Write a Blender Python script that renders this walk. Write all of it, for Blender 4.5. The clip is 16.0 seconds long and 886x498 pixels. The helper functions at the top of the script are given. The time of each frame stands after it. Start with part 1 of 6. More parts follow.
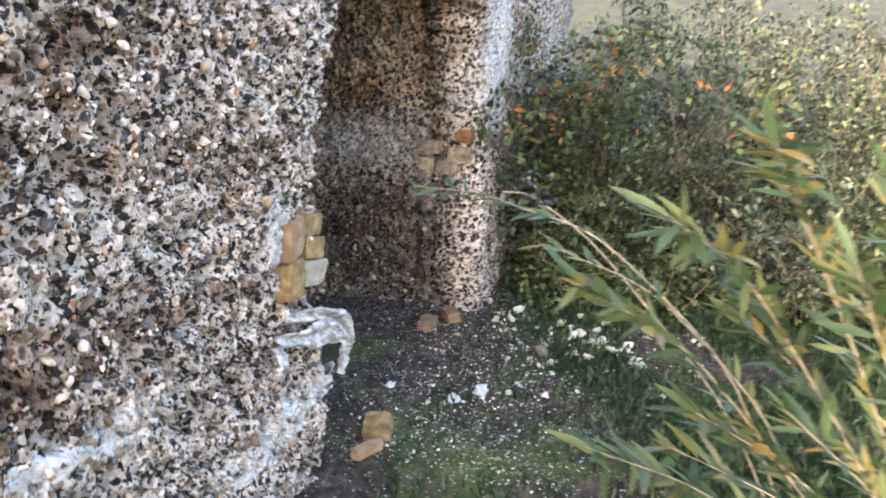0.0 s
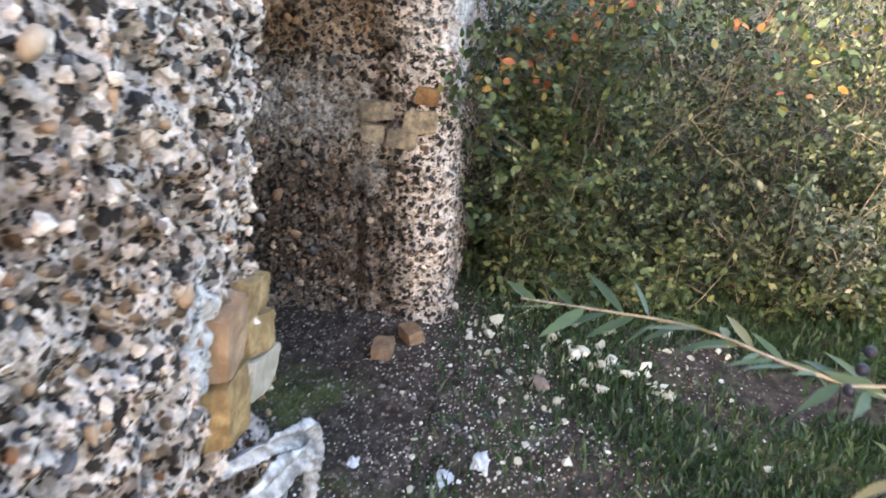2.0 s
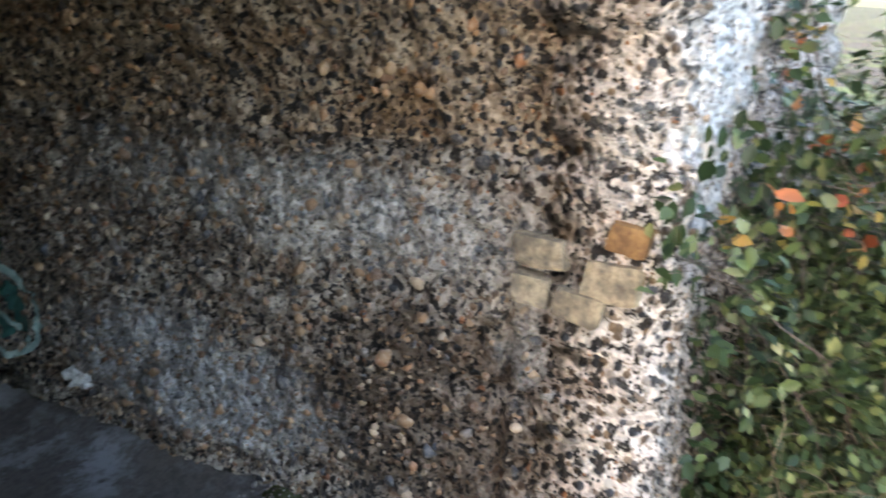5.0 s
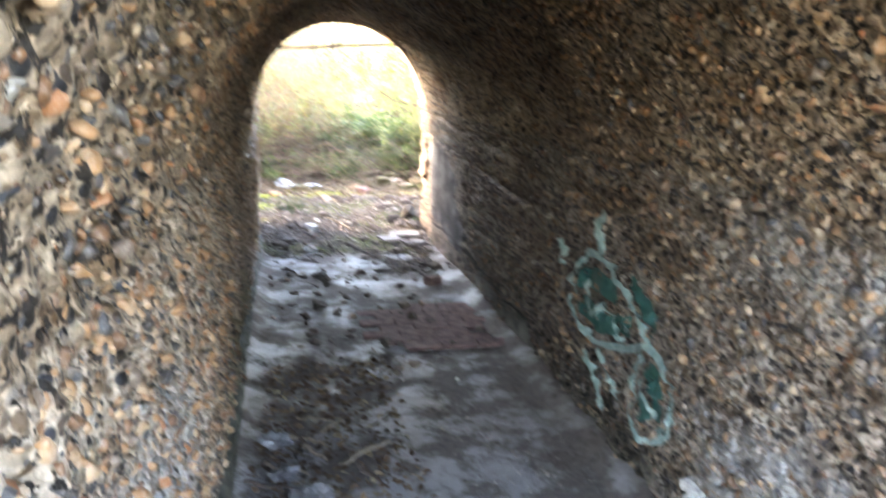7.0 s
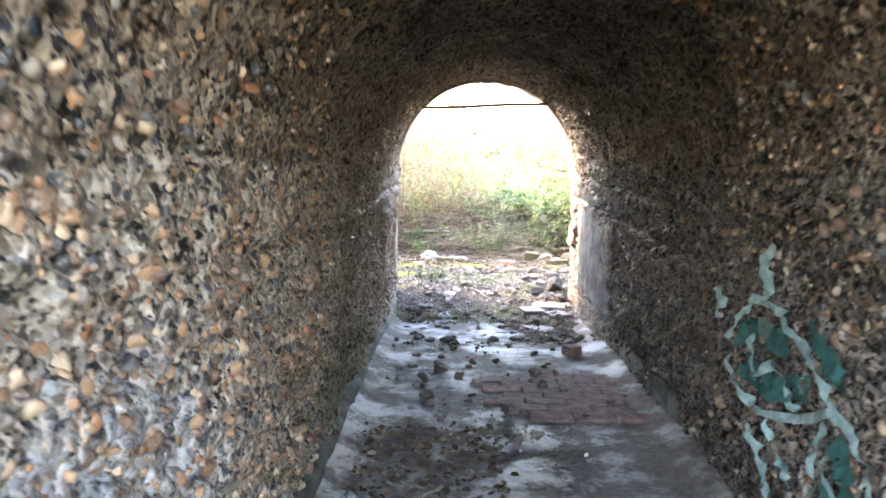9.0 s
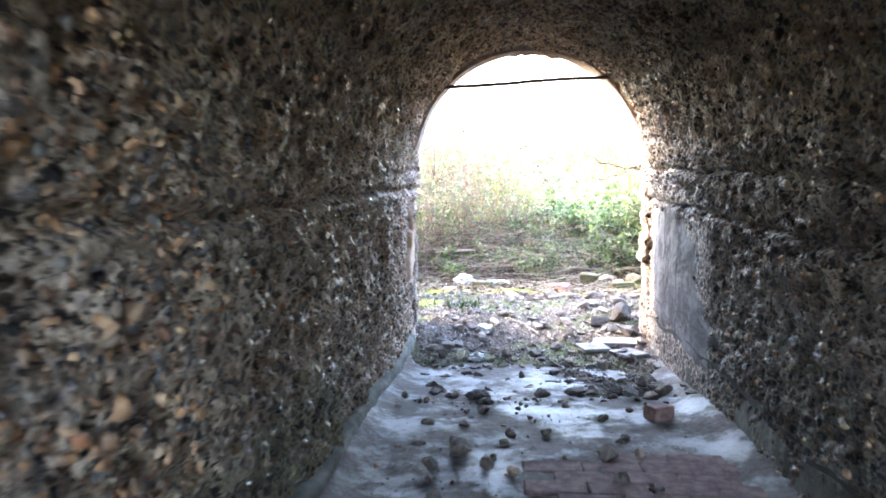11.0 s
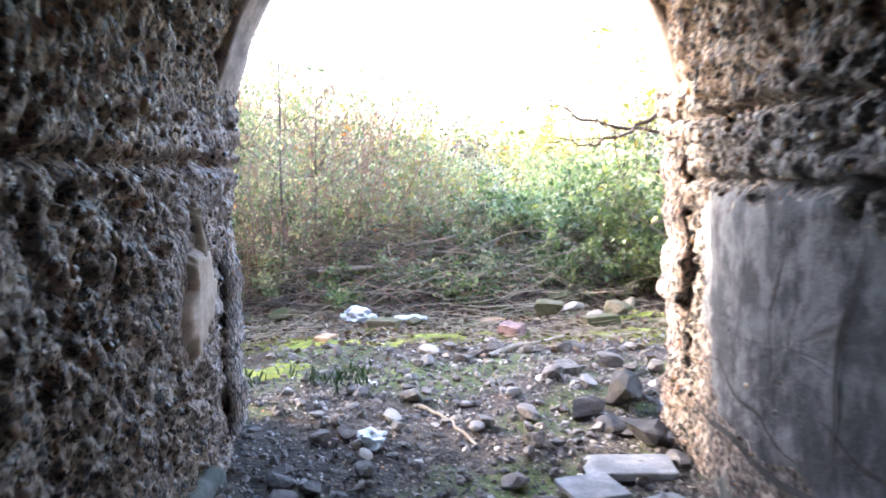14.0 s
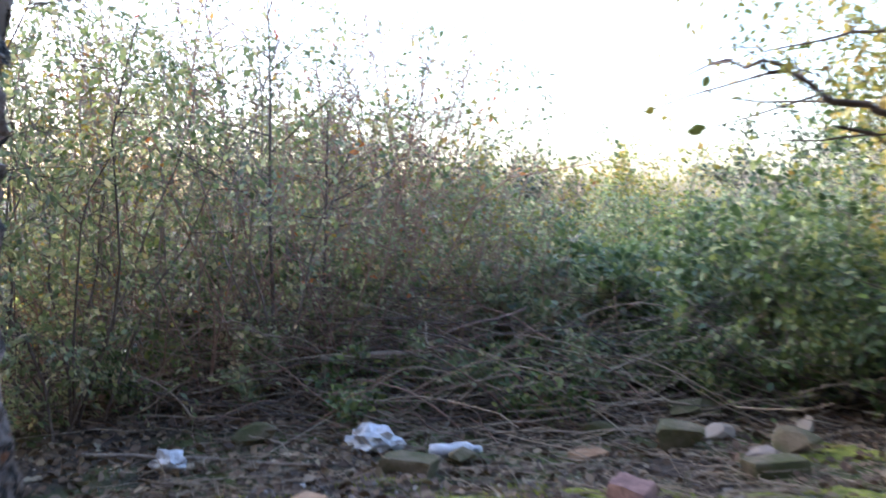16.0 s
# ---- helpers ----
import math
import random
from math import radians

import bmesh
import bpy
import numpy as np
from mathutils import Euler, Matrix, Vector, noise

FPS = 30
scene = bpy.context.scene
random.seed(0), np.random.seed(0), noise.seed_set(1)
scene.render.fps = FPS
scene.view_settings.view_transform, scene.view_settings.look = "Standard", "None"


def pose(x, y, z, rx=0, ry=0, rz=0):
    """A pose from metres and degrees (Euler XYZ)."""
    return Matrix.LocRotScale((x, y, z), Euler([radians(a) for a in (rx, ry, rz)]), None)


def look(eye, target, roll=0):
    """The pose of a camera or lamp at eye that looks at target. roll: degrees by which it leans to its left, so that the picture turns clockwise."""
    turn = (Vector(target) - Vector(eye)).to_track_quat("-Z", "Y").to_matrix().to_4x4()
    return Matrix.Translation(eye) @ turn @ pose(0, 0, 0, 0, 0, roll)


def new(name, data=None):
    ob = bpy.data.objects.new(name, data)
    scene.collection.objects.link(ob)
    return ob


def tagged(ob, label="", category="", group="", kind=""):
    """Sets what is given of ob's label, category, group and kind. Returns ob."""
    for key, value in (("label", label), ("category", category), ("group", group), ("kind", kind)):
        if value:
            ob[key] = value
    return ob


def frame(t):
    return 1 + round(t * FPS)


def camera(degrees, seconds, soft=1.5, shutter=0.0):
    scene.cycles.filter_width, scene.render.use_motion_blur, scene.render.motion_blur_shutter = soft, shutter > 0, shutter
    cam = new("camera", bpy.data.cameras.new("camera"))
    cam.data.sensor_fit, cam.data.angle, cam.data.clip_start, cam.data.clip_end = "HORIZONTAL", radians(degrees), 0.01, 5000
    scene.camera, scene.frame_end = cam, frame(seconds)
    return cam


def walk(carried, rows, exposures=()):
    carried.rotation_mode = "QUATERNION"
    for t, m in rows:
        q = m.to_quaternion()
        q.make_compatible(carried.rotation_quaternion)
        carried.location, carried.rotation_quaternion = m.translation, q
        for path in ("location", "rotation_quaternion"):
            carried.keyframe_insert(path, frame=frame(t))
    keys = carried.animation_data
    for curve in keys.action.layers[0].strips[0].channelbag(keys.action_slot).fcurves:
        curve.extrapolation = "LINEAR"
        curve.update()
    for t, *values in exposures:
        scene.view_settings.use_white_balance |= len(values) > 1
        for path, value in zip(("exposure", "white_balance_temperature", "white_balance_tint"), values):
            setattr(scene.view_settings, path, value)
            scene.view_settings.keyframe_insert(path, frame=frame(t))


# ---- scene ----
cam = camera(56.9, 16.0, 1.7, 0.5)
METRES, EYE, TILT, LEAN, TURN = 11.0, 2.2, -19.0, -1.2, -72.5
ROWS = [
    (0.0, 0.0, 0.0, 0.0, -0.0, 0.0, -0.0),
    (0.5, -0.0115, 0.0333, 0.0103, 0.53, -2.29, 0.65),
    (1.0, -0.0245, 0.0655, 0.0183, -2.05, -4.51, 0.8),
    (1.5, -0.0345, 0.0944, 0.0272, -6.9, -5.34, 1.68),
    (2.0, -0.0314, 0.1145, 0.0321, -8.84, -5.8, 1.68),
    (2.5, -0.0289, 0.1383, 0.0322, -11.15, -3.7, 2.43),
    (3.0, -0.0266, 0.1618, 0.0366, -11.48, -2.55, 2.06),
    (5.5, 0.0129, 0.2631, 0.0508, 21.48, -1.38, -11.35),
    (6.0, 0.0092, 0.2761, 0.0515, 33.36, -4.74, -16.57),
    (6.5, -0.0017, 0.2872, 0.0568, 47.11, -6.01, -18.29),
    (7.0, -0.0058, 0.2912, 0.0616, 60.1, -4.49, -17.69),
    (7.5, -0.0013, 0.3012, 0.0695, 66.57, -0.98, -17.44),
    (8.0, 0.0002, 0.3081, 0.0734, 68.9, 1.0, -17.24),
    (8.5, -0.0149, 0.3206, 0.0582, 70.82, -1.28, -18.68),
    (11.0, -0.1829, 0.3953, 0.0377, 75.92, -0.74, -18.07),
    (11.5, -0.2225, 0.416, 0.0417, 74.82, -1.08, -19.51),
    (12.0, -0.2601, 0.4307, 0.0466, 73.93, -1.32, -19.8),
    (12.5, -0.3077, 0.4415, 0.0447, 73.16, -0.88, -18.52),
    (13.0, -0.3465, 0.4555, 0.0488, 71.35, 0.17, -18.88),
    (13.5, -0.3856, 0.4709, 0.0547, 70.52, 2.06, -17.97),
    (14.0, -0.4305, 0.483, 0.0542, 70.74, 0.7, -16.94),
    (14.5, -0.4692, 0.4907, 0.0577, 71.73, -0.42, -16.36),
    (15.0, -0.5134, 0.5094, 0.0657, 70.59, 1.74, -14.36),
    (15.5, -0.5548, 0.5228, 0.0658, 71.33, 2.41, -16.91),
    (16.0, -0.6002, 0.5314, 0.0703, 74.64, 2.49, -18.01),
]
STOPS = [(0.0, 2.2, 6500, 20), (3.0, 2.2, 6500, 18), (5.5, 3.1, 6300, 14), (6.0, 4.1, 6500, 16), (7.0, 4.6, 6900, 20), (8.5, 4.9, 6700, 20), (11.0, 4.9, 5900, 19), (12.5, 4.65, 5800, 19), (14.5, 3.45, 5700, 19), (15.2, 2.85, 5600, 19), (16.0, 2.0, 5350, 19)]
walk(cam, [(t, pose(0, 0, EYE, TILT, LEAN, TURN) @ pose(METRES * x, METRES * y, METRES * z, 90 + pitch, roll, yaw)) for t, x, y, z, yaw, pitch, roll in ROWS], STOPS)

# ---- sky and sun ----
SUN_AZ, SUN_EL = 289.0, 21.0  # compass degrees from +y over +x; height
world = bpy.data.worlds.new("sky")
scene.world = world
world.use_nodes = True
wn = world.node_tree
sky = wn.nodes.new("ShaderNodeTexSky")
sky.sky_type = "NISHITA"
sky.sun_disc = False
sky.sun_elevation = radians(SUN_EL)
sky.sun_rotation = radians(SUN_AZ)
sky.dust_density = 3.0
sky.air_density = 1.2
wn.links.new(sky.outputs["Color"], wn.nodes["Background"].inputs["Color"])
wn.nodes["Background"].inputs["Strength"].default_value = 0.28
sun_dir = Vector((math.sin(radians(SUN_AZ)) * math.cos(radians(SUN_EL)), math.cos(radians(SUN_AZ)) * math.cos(radians(SUN_EL)), math.sin(radians(SUN_EL))))
sun_data = bpy.data.lights.new("sun", "SUN")
sun_data.energy, sun_data.angle, sun_data.color = 2.2, radians(1.5), (1.0, 0.86, 0.66)
sun = new("sun", sun_data)
sun.matrix_world = look(sun_dir * 60, (0, 0, 0))


# ---- materials ----
def ramp(nt, stops, interp="LINEAR"):
    n = nt.nodes.new("ShaderNodeValToRGB")
    e = n.color_ramp.elements
    n.color_ramp.interpolation = interp
    while len(e) < len(stops):
        e.new(0.5)
    for el, (p, c) in zip(e, stops):
        el.position, el.color = p, (*c, 1)
    return n


class Mat:
    """A principled material with small node helpers; coordinates are metres in the world."""

    def __init__(self, name, rough=0.85, spec=0.3):
        self.m = bpy.data.materials.new(name)
        self.m.use_nodes = True
        self.nt = self.m.node_tree
        self.b = self.nt.nodes["Principled BSDF"]
        self.b.inputs["Roughness"].default_value = rough
        self.b.inputs["Specular IOR Level"].default_value = spec
        self.pos = self.nt.nodes.new("ShaderNodeNewGeometry").outputs["Position"]
        self.island = self.nt.nodes.new("ShaderNodeNewGeometry").outputs["Random Per Island"]

    def link(self, a, b):
        self.nt.links.new(a, b)

    def noise(self, scale, detail=4.0, rough=0.6, stretch=None):
        n = self.nt.nodes.new("ShaderNodeTexNoise")
        n.inputs["Scale"].default_value, n.inputs["Detail"].default_value, n.inputs["Roughness"].default_value = scale, detail, rough
        src = self.pos
        if stretch:
            v = self.nt.nodes.new("ShaderNodeVectorMath")
            v.operation = "MULTIPLY"
            self.link(src, v.inputs[0])
            v.inputs[1].default_value = stretch
            src = v.outputs[0]
        self.link(src, n.inputs["Vector"])
        return n.outputs["Fac"]

    def cells(self, scale, feature="F1"):
        n = self.nt.nodes.new("ShaderNodeTexVoronoi")
        n.feature = feature
        n.inputs["Scale"].default_value = scale
        self.link(self.pos, n.inputs["Vector"])
        return n

    def rnd(self):
        return self.nt.nodes.new("ShaderNodeObjectInfo").outputs["Random"]

    def ramp(self, fac, stops, interp="LINEAR"):
        n = ramp(self.nt, stops, interp)
        self.link(fac, n.inputs["Fac"])
        return n.outputs["Color"]

    def mix(self, fac, a, b, mode="MIX"):
        n = self.nt.nodes.new("ShaderNodeMix")
        n.data_type, n.blend_type = "RGBA", mode
        for v, s in ((fac, n.inputs[0]), (a, n.inputs[6]), (b, n.inputs[7])):
            if isinstance(v, (int, float)):
                s.default_value = v
            elif isinstance(v, tuple):
                s.default_value = (*v, 1)
            else:
                self.link(v, s)
        return n.outputs[2]

    def math(self, op, a, b=0.0):
        n = self.nt.nodes.new("ShaderNodeMath")
        n.operation = op
        for v, s in ((a, n.inputs[0]), (b, n.inputs[1])):
            if isinstance(v, (int, float)):
                s.default_value = v
            else:
                self.link(v, s)
        return n.outputs[0]

    def step(self, fac, lo, hi):
        n = self.nt.nodes.new("ShaderNodeMapRange")
        n.interpolation_type = "SMOOTHSTEP"
        self.link(fac, n.inputs[0])
        n.inputs[1].default_value, n.inputs[2].default_value = lo, hi
        return n.outputs[0]

    def bump(self, height, dist=0.01, strength=1.0, under=None):
        n = self.nt.nodes.new("ShaderNodeBump")
        n.inputs["Strength"].default_value, n.inputs["Distance"].default_value = strength, dist
        self.link(height, n.inputs["Height"])
        if under is not None:
            self.link(under, n.inputs["Normal"])
        return n.outputs[0]

    def done(self, color, normal=None, rough=None):
        self.link(color, self.b.inputs["Base Color"])
        if normal is not None:
            self.link(normal, self.b.inputs["Normal"])
        if rough is not None:
            self.link(rough, self.b.inputs["Roughness"])
        return self.m


STONE_COLORS = [(0.0, (0.035, 0.033, 0.035)), (0.14, (0.10, 0.07, 0.05)), (0.30, (0.17, 0.115, 0.075)), (0.44, (0.23, 0.15, 0.09)), (0.54, (0.13, 0.11, 0.10)),
                (0.66, (0.27, 0.20, 0.145)), (0.76, (0.06, 0.062, 0.07)), (0.85, (0.34, 0.28, 0.23)), (0.95, (0.48, 0.44, 0.39)), (0.98, (0.34, 0.15, 0.07))]


def aggregate(name, mortar, dirt, dirt_amount, rough=0.85, soot_shade=None, spots=(), pit=0.54):
    """Mass concrete full of flint gravel: pale mortar, small stones, pits with their shade in the colour, and dirt over
    it. soot_shade: (from y, to y), where a darker tone of soot and painted tunnel shade begins, and its two colours.
    spots: tints of (centre, radii, colour, amount, blend).
    """
    k = Mat(name, rough, 0.3)
    v = k.cells(36.0)
    w = k.cells(80.0)
    stone = k.ramp(k.nt_random(v), STONE_COLORS, "CONSTANT")
    grit = k.ramp(k.nt_random(w), STONE_COLORS, "CONSTANT")
    fine = k.noise(60.0, 6.0, 0.7)
    mort = k.mix(k.step(fine, 0.32, 0.70), tuple(c * 0.5 for c in mortar), mortar)
    on_grit = k.math("MULTIPLY", k.math("SUBTRACT", 1.0, k.step(w.outputs["Distance"], 0.30, 0.50)), k.step(k.nt_random(w, 1), 0.42, 0.43))
    on_stone = k.math("MULTIPLY", k.math("SUBTRACT", 1.0, k.step(v.outputs["Distance"], 0.38, 0.55)), k.step(k.nt_random(v, 1), 0.36, 0.37))
    c = k.mix(on_grit, mort, grit)
    c = k.mix(on_stone, c, stone)
    # Pits are coloured near-black, so their shade sits in the base colour.
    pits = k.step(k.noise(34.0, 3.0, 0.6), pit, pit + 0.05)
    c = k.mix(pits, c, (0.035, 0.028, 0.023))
    stain = k.step(k.noise(1.7, 5.0, 0.65, (0.7, 0.7, 3.0)), 0.62 - dirt_amount, 0.80 - dirt_amount)
    c = k.mix(k.math("MULTIPLY", stain, 0.8), c, dirt, "MULTIPLY")
    lime = k.step(k.noise(2.2, 6.0, 0.7, (1, 1, 1.8)), 0.58, 0.72)
    c = k.mix(k.math("MULTIPLY", k.math("MULTIPLY", lime, k.step(fine, 0.35, 0.6)), 0.55), c, tuple(min(0.75, m * 1.2) for m in mortar))
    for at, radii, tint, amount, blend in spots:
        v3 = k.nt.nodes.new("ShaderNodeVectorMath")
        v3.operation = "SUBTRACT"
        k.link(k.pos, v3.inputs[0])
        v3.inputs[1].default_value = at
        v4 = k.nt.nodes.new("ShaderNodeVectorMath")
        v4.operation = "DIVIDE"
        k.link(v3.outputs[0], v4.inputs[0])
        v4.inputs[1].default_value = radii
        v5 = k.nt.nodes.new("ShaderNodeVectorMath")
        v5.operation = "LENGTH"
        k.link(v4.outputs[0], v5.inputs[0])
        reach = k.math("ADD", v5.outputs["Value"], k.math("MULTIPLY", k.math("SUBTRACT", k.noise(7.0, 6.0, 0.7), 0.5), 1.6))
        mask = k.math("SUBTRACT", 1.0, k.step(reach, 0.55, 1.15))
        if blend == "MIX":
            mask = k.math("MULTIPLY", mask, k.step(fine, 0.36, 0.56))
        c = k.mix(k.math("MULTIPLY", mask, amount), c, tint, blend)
    # Deeper walls darken here: soot and tunnel shade share this tone.
    if soot_shade:
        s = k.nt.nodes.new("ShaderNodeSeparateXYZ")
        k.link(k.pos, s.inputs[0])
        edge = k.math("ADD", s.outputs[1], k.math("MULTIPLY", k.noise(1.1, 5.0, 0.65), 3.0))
        depth_mask = k.step(edge, soot_shade[0] + 1.5, soot_shade[1] + 1.5)
        c = k.mix(depth_mask, c, k.mix(1.0, c, k.mix(k.step(k.noise(7.0, 5.0, 0.7), 0.4, 0.7), soot_shade[2], soot_shade[3]), "MULTIPLY"))
    h = k.math("SUBTRACT", k.math("MULTIPLY", fine, 0.5), k.math("MULTIPLY", v.outputs["Distance"], 0.9))
    h = k.math("SUBTRACT", h, k.math("MULTIPLY", pits, 1.0))
    n = k.bump(h, 0.028, 1.0)
    return k.done(c, n)


def nt_random(self, vor, axis=0):
    s = self.nt.nodes.new("ShaderNodeSeparateColor")
    self.link(vor.outputs["Color"], s.inputs[0])
    return s.outputs[axis]


Mat.nt_random = nt_random

BROWN_DIRT, LIME_STAIN = (0.36, 0.25, 0.18), (0.62, 0.60, 0.57)
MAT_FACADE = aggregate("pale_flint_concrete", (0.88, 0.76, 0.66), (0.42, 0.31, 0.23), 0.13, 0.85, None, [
    ((1.35, 1.32, 1.88), (0.45, 0.6, 0.08), BROWN_DIRT, 0.45, "MULTIPLY"), ((1.85, 1.32, 1.74), (0.45, 0.6, 0.085), BROWN_DIRT, 0.62, "MULTIPLY"), ((2.3, 1.32, 1.63), (0.35, 0.6, 0.07), BROWN_DIRT, 0.55, "MULTIPLY"),
    ((1.5, 1.32, 1.30), (0.5, 0.6, 0.06), BROWN_DIRT, 0.45, "MULTIPLY"), ((2.15, 1.32, 0.93), (0.5, 0.6, 0.10), BROWN_DIRT, 0.45, "MULTIPLY"),
    ((2.40, 1.32, 0.58), (0.5, 0.6, 0.09), (0.80, 0.78, 0.74), 0.9, "MIX"), ((1.35, 1.32, 1.08), (0.4, 0.6, 0.05), (0.78, 0.75, 0.70), 0.8, "MIX"), ((2.36, 1.32, 1.34), (0.08, 0.6, 0.14), (0.80, 0.78, 0.74), 0.9, "MIX"),
    # Pale tint around the upper edge of the east jamb.
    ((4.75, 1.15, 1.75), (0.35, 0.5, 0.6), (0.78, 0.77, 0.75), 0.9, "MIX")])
# East wall kept darker than west: uneven light is put into the colours.
MAT_TUNNEL = aggregate("soot_shaded_concrete", (0.54, 0.46, 0.38), (0.42, 0.35, 0.28), 0.17, 0.6, (3.3, 5.0, (0.42, 0.40, 0.39), (0.80, 0.79, 0.79)), [
    # Pale tints near the mouth edge, darker ones low and just inside.
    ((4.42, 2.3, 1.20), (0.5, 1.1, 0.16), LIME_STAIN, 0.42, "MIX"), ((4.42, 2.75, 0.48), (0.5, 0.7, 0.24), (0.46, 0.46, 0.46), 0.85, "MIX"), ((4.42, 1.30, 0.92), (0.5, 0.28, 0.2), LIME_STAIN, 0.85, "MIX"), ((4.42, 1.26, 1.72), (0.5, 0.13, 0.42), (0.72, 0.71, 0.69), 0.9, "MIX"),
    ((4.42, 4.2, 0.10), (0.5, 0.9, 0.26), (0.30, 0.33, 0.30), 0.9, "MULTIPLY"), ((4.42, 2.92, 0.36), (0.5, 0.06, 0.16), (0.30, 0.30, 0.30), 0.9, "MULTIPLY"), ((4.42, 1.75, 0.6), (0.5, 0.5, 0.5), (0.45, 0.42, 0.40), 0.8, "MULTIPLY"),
    ((4.42, 6.2, 0.3), (0.5, 1.2, 0.30), (0.55, 0.66, 0.60), 0.7, "MULTIPLY"), ((4.42, 8.0, 0.9), (0.5, 1.2, 0.12), (0.26, 0.26, 0.27), 0.6, "MIX")])
MAT_TUNNEL_WEST = aggregate("lightened_damp_concrete", (0.72, 0.57, 0.43), (0.62, 0.50, 0.38), 0.12, 0.55, (3.6, 5.4, (0.50, 0.47, 0.45), (0.84, 0.81, 0.80)), [
    # The last tint here lightens the wall towards the far mouth.
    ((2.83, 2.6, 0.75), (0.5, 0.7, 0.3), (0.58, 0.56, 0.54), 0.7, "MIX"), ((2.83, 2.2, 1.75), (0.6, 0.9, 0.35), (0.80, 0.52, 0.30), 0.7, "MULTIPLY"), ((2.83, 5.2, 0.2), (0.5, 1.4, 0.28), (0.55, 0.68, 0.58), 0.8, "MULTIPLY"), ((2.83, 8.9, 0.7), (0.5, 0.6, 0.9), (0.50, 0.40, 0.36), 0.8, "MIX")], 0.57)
# Darker mortar for the two faces at the far mouth.
MAT_MOUTH = aggregate("dark_mouth_concrete", (0.35, 0.28, 0.245), (0.45, 0.37, 0.32), 0.18, 0.8)
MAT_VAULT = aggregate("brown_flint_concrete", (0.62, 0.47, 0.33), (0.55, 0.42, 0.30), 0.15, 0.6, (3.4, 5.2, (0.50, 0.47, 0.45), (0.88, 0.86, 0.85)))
PEBBLE_COLORS = [(0.0, (0.04, 0.038, 0.042)), (0.12, (0.13, 0.075, 0.045)), (0.28, (0.25, 0.145, 0.075)), (0.42, (0.29, 0.18, 0.10)), (0.54, (0.14, 0.115, 0.10)), (0.64, (0.31, 0.23, 0.155)), (0.75, (0.055, 0.058, 0.068)), (0.84, (0.40, 0.30, 0.21)), (0.93, (0.17, 0.10, 0.06)), (0.97, (0.27, 0.13, 0.065))]


def pebble_mat(name, mul, per_object, rough=0.55, tint=(1, 1, 1)):
    k = Mat(name, rough, 0.4)
    r = k.rnd() if per_object else k.island
    c = k.ramp(r, [(p, tuple(min(1, x * mul * w) for x, w in zip(col, tint))) for p, col in PEBBLE_COLORS], "CONSTANT")
    g = k.noise(90.0, 4.0, 0.7)
    c = k.mix(k.step(g, 0.4, 0.8), c, k.mix(0.35, c, tuple(x * mul for x in (0.5, 0.43, 0.35))))
    dust = k.step(k.noise(38.0, 3.0, 0.6), 0.60, 0.72)
    c = k.mix(k.math("MULTIPLY", dust, 0.3), c, tuple(x * mul for x in (0.50, 0.45, 0.39)))
    return k.done(c, k.bump(g, 0.004, 0.6))


MAT_PEBBLE_ONE = pebble_mat("flint_pebble", 1.0, True)
MAT_PEBBLE = pebble_mat("flint_pebbles", 1.0, False)
# Darker copies for the deep tunnel and vault: soot plus shade in their colour.
MAT_PEBBLE_DIM_ONE = pebble_mat("shaded_sooty_pebble", 0.75, True, 0.25)
MAT_PEBBLE_DIM = pebble_mat("shaded_sooty_pebbles", 0.75, False, 0.25)
MAT_PEBBLE_TAN_ONE = pebble_mat("brown_pebble", 1.2, True, 0.5, (1.08, 0.94, 0.80))
MAT_PEBBLE_TAN = pebble_mat("brown_pebbles", 1.2, False, 0.5, (1.08, 0.94, 0.80))


def plain(name, a, b, scale=8.0, rough=0.85, bump=0.004, spec=0.3, fine=60.0, lo=0.35, hi=0.7, stretch=None):
    k = Mat(name, rough, spec)
    n = k.noise(scale, 6.0, 0.65, stretch)
    f = k.noise(fine, 4.0, 0.7)
    c = k.mix(k.step(n, lo, hi), a, b)
    c = k.mix(k.math("MULTIPLY", k.step(f, 0.4, 0.75), 0.4), c, tuple(x * 0.5 for x in a))
    return k.done(c, k.bump(k.math("ADD", n, k.math("MULTIPLY", f, 0.5)), bump, 0.8))


MAT_SANDSTONE = plain("yellow_sandstone", (0.19, 0.12, 0.05), (0.44, 0.30, 0.14), 16.0, 0.9, 0.012)
MAT_RENDER = plain("grey_render", (0.045, 0.045, 0.048), (0.14, 0.14, 0.143), 5.5, 0.85, 0.014, lo=0.42, hi=0.60, fine=28.0)
MAT_PINK = plain("pink_render", (0.13, 0.10, 0.085), (0.31, 0.235, 0.19), 9.0, 0.9, 0.012)
MAT_TAN = plain("tan_render", (0.40, 0.31, 0.24), (0.50, 0.40, 0.32), 8.0, 0.9, 0.003)
MAT_LIME = plain("white_lime", (0.40, 0.38, 0.35), (0.72, 0.71, 0.68), 22.0, 0.9, 0.005)
MAT_BRICK = plain("red_brick", (0.12, 0.075, 0.07), (0.24, 0.155, 0.14), 20.0, 0.9, 0.004)
MAT_BRICK_OLD = plain("weathered_brick", (0.18, 0.11, 0.065), (0.30, 0.20, 0.12), 20.0, 0.9, 0.005)
MAT_PLINTH = plain("green_grey_render", (0.055, 0.06, 0.048), (0.17, 0.165, 0.14), 6.0, 0.9, 0.014, fine=45.0)
MAT_IRON = plain("rusty_iron", (0.06, 0.04, 0.03), (0.13, 0.07, 0.04), 30.0, 0.8, 0.002)
